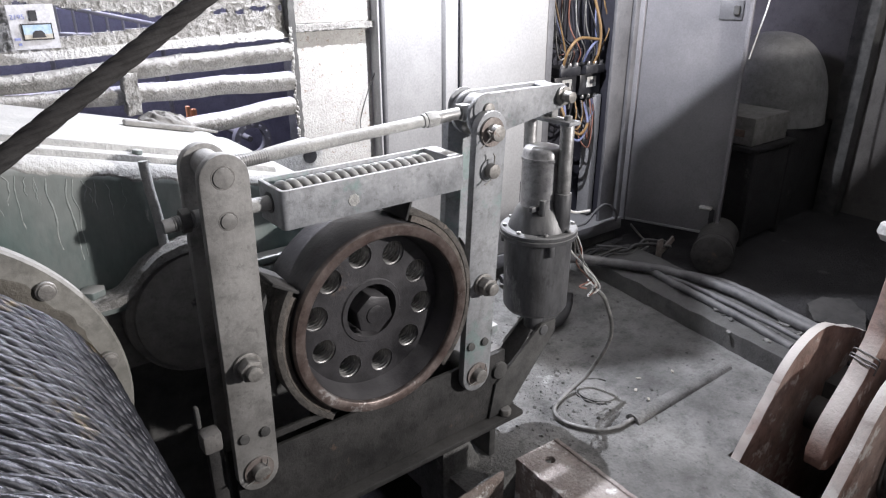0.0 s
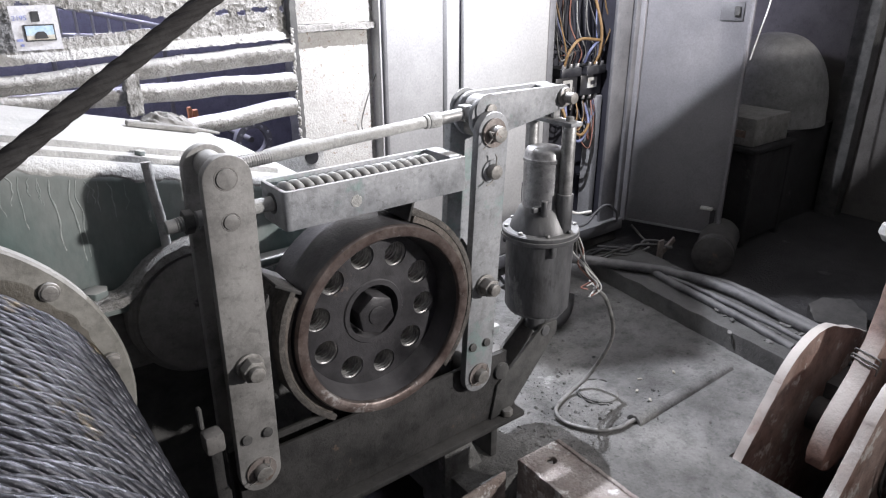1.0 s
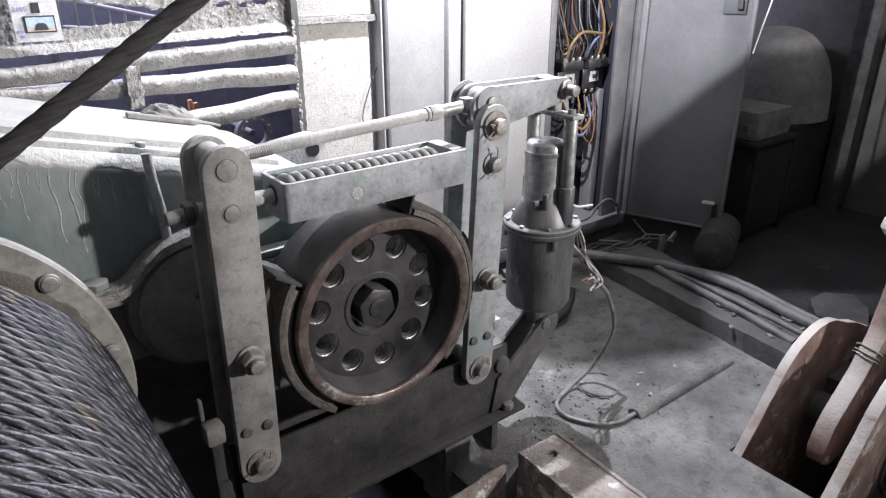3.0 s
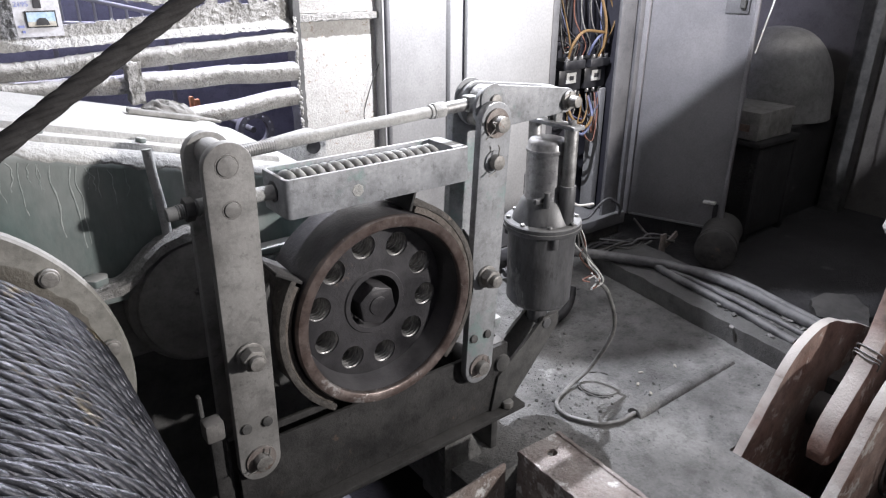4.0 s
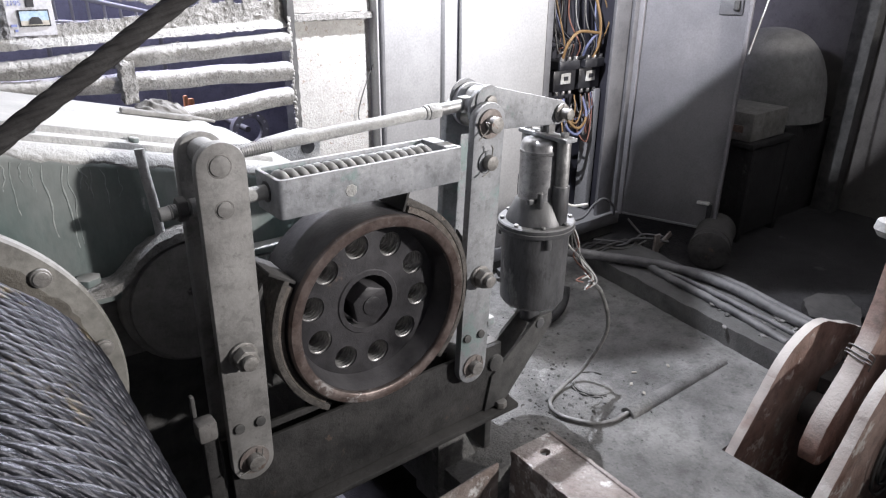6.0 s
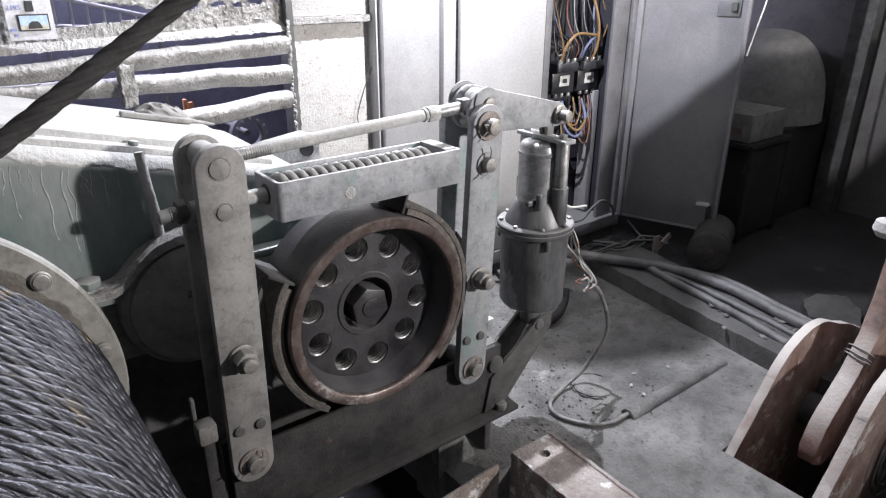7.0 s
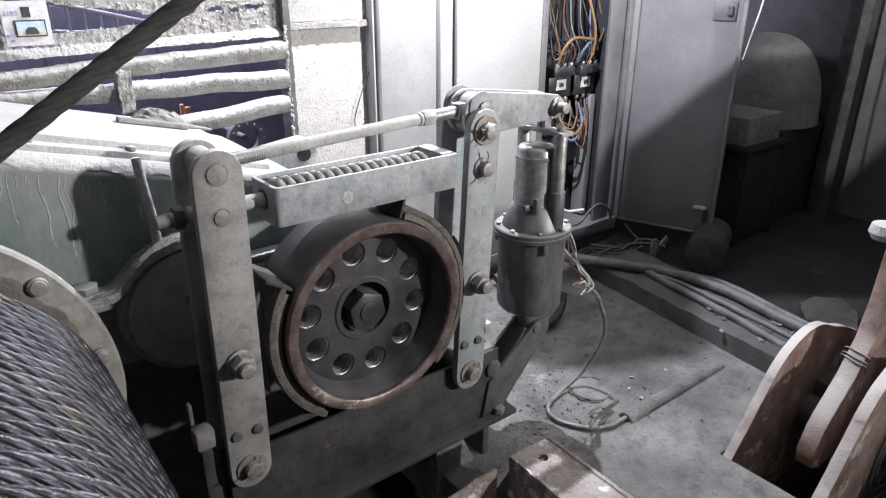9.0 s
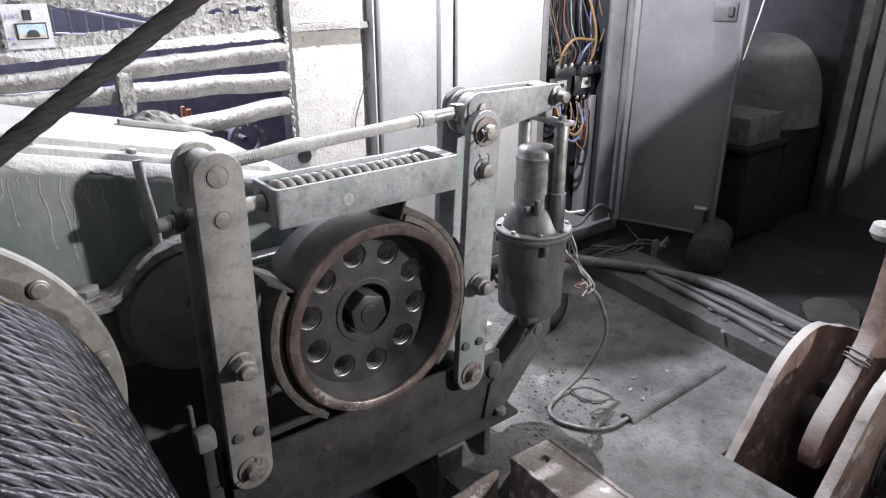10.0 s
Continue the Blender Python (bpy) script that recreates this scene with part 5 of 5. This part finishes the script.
def thruster():
    t = thing("brake_thruster", (TX, TY, 0.2), "dark grey electrohydraulic thruster with a dusty motor can", "thruster")
    p = (TX, TY, 0)
    solid("barrel", lambda bm: lathe(bm, p, (0, 0, 1), ((0.352, 0.0001), (0.352, 0.058), (0.358, 0.073), (0.368, 0.0795), (0.545, 0.0825), (0.552, 0.0825), (0.552, 0.0001)), 56), THRUST, t, smooth=40)
    solid("flange", lambda bm: lathe(bm, p, (0, 0, 1), ((0.552, 0.0001), (0.552, 0.092), (0.555, 0.094), (0.562, 0.094), (0.563, 0.091), (0.565, 0.093), (0.572, 0.093), (0.575, 0.090), (0.575, 0.0001)), 56), THRUST, t, "bolted flange", smooth=40)
    solid("cone", lambda bm: lathe(bm, p, (0, 0, 1), ((0.575, 0.074), (0.582, 0.072), (0.622, 0.055), (0.630, 0.048), (0.630, 0.0001)), 48), THRUST, t, "dusty cone", smooth=40)
    can = solid("motor_can", lambda bm: lathe(bm, p, (0, 0, 1), ((0.625, 0.049), (0.632, 0.0475), (0.738, 0.0470), (0.740, 0.0490), (0.746, 0.0490), (0.748, 0.0470), (0.760, 0.0455), (0.768, 0.040), (0.771, 0.030), (0.771, 0.0001)), 48), TUBE, t, "shiny motor can", smooth=40)
    for i in range(8):
        a = 2 * math.pi * i / 8 + 0.2
        hexhead("flange_bolt", (TX + 0.083 * math.cos(a), TY + 0.083 * math.sin(a), 0.575), (0, 0, 1), 0.0065, 0.007, BARE, t)
    for i in range(3):
        a = 2 * math.pi * i / 3 + 4.3
        q = Vector((TX + 0.0825 * math.cos(a), TY + 0.0825 * math.sin(a), 0.525))
        solid("lug", lambda bm: cyl(bm, q, q + Vector((0, 0, 0.028)), 0.009, 12), THRUST, t, "", 0.002)
    solid("terminal_clamp", lambda bm: (box(bm, TX - 0.066, TX - 0.024, TY - 0.040, TY - 0.028, 0.630, 0.642), cyl(bm, (TX - 0.040, TY - 0.048, 0.620), (TX - 0.040, TY - 0.048, 0.658), 0.008, 12)), THRUST, t, "", 0.002)
    for y in (-0.058, 0.058):
        rod("guide_tube", (TX + 0.015, TY + y, 0.575), (TX + 0.015, TY + y, 0.668), 0.0200, THRUST, t, "dark guide tube")
    solid("foot", lambda bm: (cyl(bm, (TX, TY, 0.300), (TX, TY, 0.354), 0.024, 20), cyl(bm, (TX, TY - 0.04, 0.302), (TX, TY + 0.04, 0.302), 0.014, 16)), THRUST, t, "", 0.002)
    yk = solid("yoke", lambda bm: box(bm, TX - 0.004, TX + 0.034, TY - 0.080, TY + 0.075, 0.826, 0.836), GREY, t, "moving crosshead", 0.003)
    for y in (-0.058, 0.058):
        solid("push_rod", lambda bm: (cyl(bm, (TX + 0.015, TY + y, 0.600), (TX + 0.015, TY + y, 0.826), 0.0160, 20), cyl(bm, (TX + 0.015, TY + y, 0.836), (TX + 0.015, TY + y, 0.846), 0.010, 6)), BARE, yk, "dusty push rod", 0.001)
    solid("clevis", lambda bm: (box(bm, TX + 0.008, TX + 0.030, TY - 0.014, TY - 0.004, 0.834, 0.902), box(bm, TX + 0.008, TX + 0.030, TY + 0.004, TY + 0.014, 0.834, 0.902)), BARE, yk, "", 0.003)
    return yk


def floor_things():
    c = thing("control_cable", (1.3, 1.0, 0.0), "pale control cable from the thruster into a floor pipe", "cable")
    wire("jacket", [(1.312, 1.040, 0.354), (1.356, 1.030, 0.302), (1.370, 1.010, 0.199), (1.353, 1.058, 0.060), (1.274, 1.070, 0.012), (1.194, 1.042, 0.010), (1.172, 0.985, 0.010), (1.213, 0.910, 0.010), (1.262, 0.882, 0.010), (1.305, 0.880, 0.010), (1.350, 0.879, 0.008)], 0.0060, GREYW, c, "", 10, 10)
    rnd = random.Random(3)
    for i in range(5):
        o = rnd.uniform(-5, 5)
        pts = [(1.198, 1.030, 0.550), (1.216, 1.030, 0.497), (1.260, 1.040, 0.435), (1.312, 1.040, 0.354), (1.292, 1.035, 0.336)]
        pts = [Vector(q) + Vector((rnd.uniform(-1, 1), rnd.uniform(-1, 1), rnd.uniform(-1, 1))) * (0.014 if 0 < k < 4 else 0.005) for k, q in enumerate(pts)]
        wire("core", pts, 0.0022, (GREYW, WHITEP, REDW, GREYW, WHITEP)[i], c, "", 8, 6)
    for i in range(4):
        pts = [Vector((1.294, 1.040, 0.368)) + Vector((rnd.uniform(-1, 1), rnd.uniform(-1, 1), rnd.uniform(-1, 1))) * 0.022 for k in range(3)]
        wire("core", pts, 0.0022, (WHITEP, REDW, GREYW, WHITEP)[i], c, "", 6, 6)
    w = thing("motor_lead", (1.3, 1.1, 0.5), "thin white lead from the motor can", "cable")
    wire("lead", [(1.168, 1.050, 0.629), (1.201, 1.050, 0.597), (1.238, 1.060, 0.577), (1.340, 1.100, 0.549)], 0.003, WHITEP, w)
    p = thing("floor_pipe", (1.5, 0.88, 0.0), "half-buried dusty conduit pipe on the floor", "pipe")
    solid("pipe", lambda bm: lathe(bm, (1.330, 0.880, -0.001), (1, 0, -0.018), ((0.0, 0.014), (0.0, 0.023), (0.46, 0.023), (0.46, 0.014)), 24, True), FLOOR, p)
    h = thing("hatch_lid", (1.354, 1.043, 0.0), "round dusty lid lying loose on the floor", "lid")
    solid("lid", lambda bm: lathe(bm, (1.365, 1.035, 0.0), (0.05, 0.02, 1), ((-0.004, 0.058), (0.004, 0.060), (0.007, 0.056), (0.0085, 0.0001)), 30), FLOOR, h, smooth=30)
    wire("gap_rim", [(1.365 + 0.064 * math.cos(a), 1.035 + 0.064 * math.sin(a), 0.003) for a in (0.3 + 0.28 * i for i in range(16))], [0.0022 + 0.0016 * math.sin(0.37 * k) for k in range(121)], DARK, h)
    # thick cables along the kerb
    runs = (([(1.60, 1.72, 0.03), (1.74, 1.69, 0.06), (1.867, 1.639, 0.078), (1.99, 1.46, 0.080), (2.072, 1.313, 0.080), (2.118, 1.10, 0.078), (2.066, 0.80, 0.076), (2.01, 0.40, 0.074), (1.96, 0.0, 0.074)], 0.0185),
            ([(2.055, 1.38, 0.072), (2.030, 1.28, 0.068), (2.012, 1.18, 0.068), (1.985, 1.03, 0.068), (1.958, 0.89, 0.066), (1.935, 0.76, 0.058)], 0.0145),
            ([(2.03, 1.50, 0.062), (2.10, 1.34, 0.066), (2.160, 1.20, 0.068), (2.178, 1.08, 0.068), (2.120, 0.82, 0.068), (2.06, 0.50, 0.068), (2.00, 0.0, 0.068)], 0.0130),
            ([(2.06, 1.30, 0.066), (2.060, 1.15, 0.066), (2.030, 0.95, 0.064), (1.995, 0.72, 0.062), (1.95, 0.40, 0.062)], 0.0095))
    for pts, r in [([(x, y, z + 0.010) for x, y, z in pts], r) for pts, r in runs]:
        c = thing("power_cable", (2.1, 1.0, 0.0), "thick dusty rubber power cable running along the kerb", "cable", "cables along the kerb")
        bm = bmesh.new()
        tube(bm, smooth_line(pts, 14), r, 14)
        rough_up(bm, 0.0025, 22, r * 100)
        part("cable", bm, CABLE, c, "", smooth=80)
    rnd = random.Random(12)
    for i in range(6):
        c = thing("loose_wire", (2.0, 1.6, 0.05), "thin dusty wire in the tangle by the cabinet foot", "wire", "tangled wires")
        x, y = 1.88 + 0.22 * rnd.random(), 1.60 + 0.10 * rnd.random()
        pts = [(x + 0.07 * k + rnd.uniform(-0.02, 0.02), y + rnd.uniform(-0.04, 0.04) - 0.025 * k, 0.062 + 0.025 * rnd.random()) for k in range(5)]
        wire("wire", pts, 0.006, (RUBBER, DARK, CABLE)[i % 3], c, "", 6, 6)
    # broken lumps and crusts left on the kerb
    for i in range(26):
        c = thing("rubble_crumb", (1.93, 0.82, 0.055), "dusty broken crust lying on the kerb", "rubble", "rubble on the kerb")
        x, y, q = rnd.gauss(1.985, 0.045), rnd.gauss(0.84, 0.085), rnd.uniform(0.004, 0.011)
        bm = bmesh.new()
        bmesh.ops.create_icosphere(bm, subdivisions=1, radius=1)
        for v in bm.verts:
            v.co = Vector((v.co.x * q * 1.7, v.co.y * q, max(-0.4, v.co.z) * q * 0.55)) + 0.35 * q * noise.noise_vector(v.co * 2.2 + Vector((i, 0, 0)))
        bmesh.ops.transform(bm, matrix=Matrix.Translation((x, y, 0.068 + 0.3 * q)) @ Matrix.Rotation(6 * rnd.random(), 4, "Z"), verts=bm.verts)
        part("crumb", bm, (KERB, GRIT, DARK)[i % 3], c, smooth=25)
    h = thing("drain_hose", (1.15, 1.05, 0.1), "black rubber hose under the thruster", "hose")
    wire("hose", [(1.423, 1.429, 0.018), (1.455, 1.380, 0.018), (1.525, 1.370, 0.018), (1.591, 1.385, 0.025), (1.645, 1.415, 0.040), (1.669, 1.435, 0.070)], 0.016, RUBBER, h)
    # rubble and grit
    bm = bmesh.new()
    rnd = random.Random(5)
    for i in range(520):
        if i < 330:
            x, y = rnd.gauss(1.22, 0.14), rnd.gauss(1.10, 0.12)
        else:
            x, y = rnd.uniform(0.97, 2.0), rnd.uniform(0.72, 1.6)
        if x < 0.96 or (x > 1.40 and y < 0.66) or x > 2.0 or y > 1.75:
            continue
        s = 0.0015 + 0.005 * rnd.random() ** 3
        m = Matrix.Translation((x, y, s * 0.4)) @ Euler((rnd.random() * 6, rnd.random() * 6, rnd.random() * 6)).to_matrix().to_4x4() @ Matrix.Diagonal((s * rnd.uniform(0.7, 1.5), s, s * rnd.uniform(0.5, 1), 1))
        bmesh.ops.create_icosphere(bm, subdivisions=1, radius=1, matrix=m)
    for i in range(90):
        x, y = rnd.gauss(2.085, 0.025), rnd.gauss(0.70, 0.09)
        s = 0.004 + 0.007 * rnd.random() ** 2
        m = Matrix.Translation((x, y, 0.067 + s * 0.4)) @ Euler((rnd.random() * 0.6, rnd.random() * 0.6, rnd.random() * 6)).to_matrix().to_4x4() @ Matrix.Diagonal((s * rnd.uniform(1, 3), s, s * 0.6, 1))
        bmesh.ops.create_icosphere(bm, subdivisions=1, radius=1, matrix=m)
    for i in range(4):
        c = thing("leaf_crumb", (1.3, 0.95, 0.0), "tiny dry yellow crumb on the floor", "crumb", "crumbs on the floor")
        x, y = 1.38 + 0.25 * rnd.random(), 0.90 + 0.13 * rnd.random()
        boxed("crumb", (-0.007, 0.007, -0.004, 0.004, 0.0, 0.004), SANDINK, c, "", 0.001, Matrix.Translation((x, y, 0.001)) @ Matrix.Rotation(6 * rnd.random(), 4, "Z") @ Matrix.Rotation(0.3, 4, "X"))
    tagged(part("floor_grit", bm, FLOOR), "grit and crumbs scattered over the dusty floor", "grit", kind="stuff")
    # floor pedestal at the brake's foot
    p = thing("brake_pedestal", (0.95, 1.05, 0.0), "dusty steel pedestal under the brake base", "pedestal")
    boxed("leg", (0.925, 0.945, 1.01, 1.10, 0.0, 0.087), DARK, p, "", 0.003)
    boxed("leg", (0.30, 0.36, 1.01, 1.10, -0.5, 0.087), DARK, p, "", 0.003)
    solid("foot_block", lambda bm: prism(bm, [(0.78, 0.087), (0.86, 0.087), (0.90, 0.0), (0.90, -0.12), (0.78, -0.12)], 1.012, 1.11), FLOOR, p, "", 0.006)


def channels():
    c = thing("channel_beam", (0.95, 0.7, 0.0), "rusty steel channel with a drilled hole and flaking paint", "beam")
    bm = bmesh.new()
    o = Vector((0.905, 0.835, 0.0))
    L, wd = 1.3, 0.122
    y0 = 0.0

    def ring(cx, cy, r, n):
        vs = [bm.verts.new((cx + r * math.cos(2 * math.pi * i / n), cy + r * math.sin(2 * math.pi * i / n), 0.0)) for i in range(n)]
        return [bm.edges.new((vs[i], vs[(i + 1) % n])) for i in range(n)]
    q = [bm.verts.new(v) for v in ((-wd / 2, 0, 0), (wd / 2, 0, 0), (wd / 2, -L, 0), (-wd / 2, -L, 0))]
    es = [bm.edges.new((q[i], q[(i + 1) % 4])) for i in range(4)] + ring(0.0, -0.045, 0.012, 20)
    bmesh.ops.triangle_fill(bm, use_beauty=True, edges=es)
    ex = bmesh.ops.extrude_face_region(bm, geom=list(bm.faces))
    bmesh.ops.translate(bm, verts=[v for v in ex["geom"] if isinstance(v, bmesh.types.BMVert)], vec=(0, 0, -0.012))
    box(bm, -wd / 2 + 0.001, -wd / 2 + 0.012, -L, -0.002, -0.152, -0.0125)
    box(bm, wd / 2 - 0.012, wd / 2 - 0.001, -L, -0.002, -0.152, -0.0125)
    for sx in (-1, 1):
        rows = []
        for i in range(131):
            y = -0.004 - (L - 0.01) * i / 130
            w = 0.011 + 0.004 * noise.noise(Vector((y * 30, sx, 0)))
            h = 0.004 + 0.003 * noise.noise(Vector((y * 45, sx, 5)))
            e = sx * wd / 2
            rows.append([bm.verts.new((e + sx * 0.0015, y, -0.004)), bm.verts.new((e, y, h)), bm.verts.new((e - sx * w * 0.7, y, h * 0.8)), bm.verts.new((e - sx * w, y, -0.002))])
        for a, b in zip(rows, rows[1:]):
            for k in range(4):
                f = (a[k], b[k], b[(k + 1) % 4], a[(k + 1) % 4])
                bm.faces.new(f if sx < 0 else f[::-1])
    bmesh.ops.transform(bm, matrix=Matrix.Translation((0.904, 0.830, 0.152)) @ Matrix.Rotation(radians(-2), 4, "Z"), verts=bm.verts)
    part("channel", bm, CHAN, c)
    a = thing("angle_beam", (0.7, 0.85, 0.0), "dusty steel angle beam across the pit", "beam")
    m = Matrix.Translation((0.806, 0.826, 0.142)) @ Matrix.Rotation(radians(183), 4, "Z")
    boxed("leg", (0, 0.9, -0.008, 0.0, -0.16, 0.0), CHAN, a, "", 0.003, m)
    boxed("leg", (0, 0.9, 0.001, 0.07, -0.160, -0.150), DARK, a, "", 0.003, m)


def sheave():
    s = thing("sheave_block", (1.7, 0.52, 0.0), "rusty red sheave block with dusty cheek plates", "sheave block")
    for y, n, w in ((0.615, 1, 0.024), (0.395, 2, 0.028)):
        solid("cheek", lambda bm: prism(bm, jagged([(1.405, -0.02), (1.47, 0.062), (1.555, 0.175)] + arc(1.735, 0.045, 0.222, 145, 60, 14) + [(1.95, 0.20), (2.08, 0.14), (2.125, -0.45), (1.35, -0.45)], 0.022, 0.0016, n), y, y + w), RED, s, "cheek plate of flaking red paint", 0.004)
    for r in (0.10, 0.13):
        solid("weld_ring", lambda bm: lathe(bm, (1.80, 0.385, -0.02), (0, 1, 0), ((-0.004, r - 0.004), (-0.008, r), (-0.004, r + 0.004), (0.002, r)), 40, True), DARK, s, "raised ring", smooth=60)
    prof = [(1.574, 0.015), (1.60, 0.075), (1.65, 0.125), (1.715, 0.185), (1.775, 0.265), (1.805, 0.36), (1.82, 0.47), (1.84, 0.70)]
    inn = [(x + 0.33, z) for x, z in ((1.84, 0.70),)] + [(2.05, 0.30), (1.95, 0.12), (1.85, 0.02), (1.72, -0.05), (1.62, -0.05), (1.58, -0.03)]
    arm = solid("arm", lambda bm: prism(bm, jagged(prof + inn, 0.03, 0.0012, 3), 0.486, 0.532), RED, s, "dusty curved arm", 0.005)
    for k in range(3):
        o = 0.009 * k + 0.003 * math.sin(5 * k)
        wire("binding", [(1.744 + o, 0.477, 0.192 + o), (1.735 + o, 0.476, 0.216 + o), (1.733 + o, 0.505, 0.220 + 1.3 * o), (1.742 + o, 0.539, 0.223 + o), (1.752 + o, 0.541, 0.205 + o)], 0.0022, GREYW, arm)
    solid("knob", lambda bm: lathe(bm, (1.688, 0.500, 0.565), (0, 0, 1), ((0, 0.0001), (0.004, 0.024), (0.02, 0.034), (0.04, 0.030), (0.05, 0.0001)), 24), PALE, arm, "pale rounded knob")
    rod("axle", (1.80, 0.35, -0.02), (1.80, 0.66, -0.02), 0.05, DARK, s)
    # out-of-view block added to stop the work lamp reaching the far corner
    h = thing("beam_blocker", (2.6, 0.2, 0.0), "unseen dark block added to keep the work lamp off the far corner", "frame")
    solid("frame", lambda bm: prism(bm, [(2.05, -0.05), (4.6, -0.05), (4.6, 1.04), (2.603, 1.04), (2.46, 0.78), (2.12, 0.42), (2.05, 0.30)], 0.05, 0.45), DARK, h, "", 0.01)
    t = thing("block_plinth", (1.7, 0.5, -0.5), "dark steel base of the sheave block", "base")
    boxed("base", (1.42, 2.3, 0.2, 0.66, -0.5, -0.452), DARK, t, "", 0.004)


LEVER_DROP = ((0.0, 0.0), (3.6, 0.0), (3.75, 0.04), (3.9, 0.19), (4.0, 0.52), (4.1, 0.76), (4.2, 0.91), (4.3, 0.98), (4.5, 1.0), (8.7, 1.0), (8.8, 0.98), (8.9, 0.88), (9.0, 0.50), (9.1, 0.13), (9.2, 0.02), (9.3, 0.0), (10.0, 0.0))


def motions():
    full = radians(13.5)
    rows_l, rows_y, rows_r = [], [], []
    arm = math.hypot(TIP[0] - PIVOT[0], TIP[1] - PIVOT[1])
    at0 = math.atan2(TIP[1] - PIVOT[1], TIP[0] - PIVOT[0])
    for t, u in LEVER_DROP:
        a = full * u
        c = Vector((PIVOT[0], MID, PIVOT[1]))
        rows_l.append((t, Matrix.Translation(c) @ Matrix.Rotation(a, 4, "Y") @ Matrix.Translation(-c)))
        rows_y.append((t, Matrix.Translation((0, 0, arm * (math.sin(at0 - a) - math.sin(at0))))))
        p = Vector((0.905 - PIVOT[0], 0, 0.882 - PIVOT[1]))
        q = Matrix.Rotation(a, 3, "Y") @ p
        rows_r.append((t, Matrix.Translation(q - p)))
    walk(lever, rows_l)
    walk(pull_rod, rows_r)
    walk(yoke, rows_y)


room()
shade_plate()
kerb()
back_floor()
slatted_wall()
behind_wall()
cabinets()
hanging_wires()
far_corner()
gearbox()
rope_drum()
lever, pull_rod, brake = drum_brake()
brake_wheel(brake)
yoke = thruster()
floor_things()
channels()
sheave()
motions()
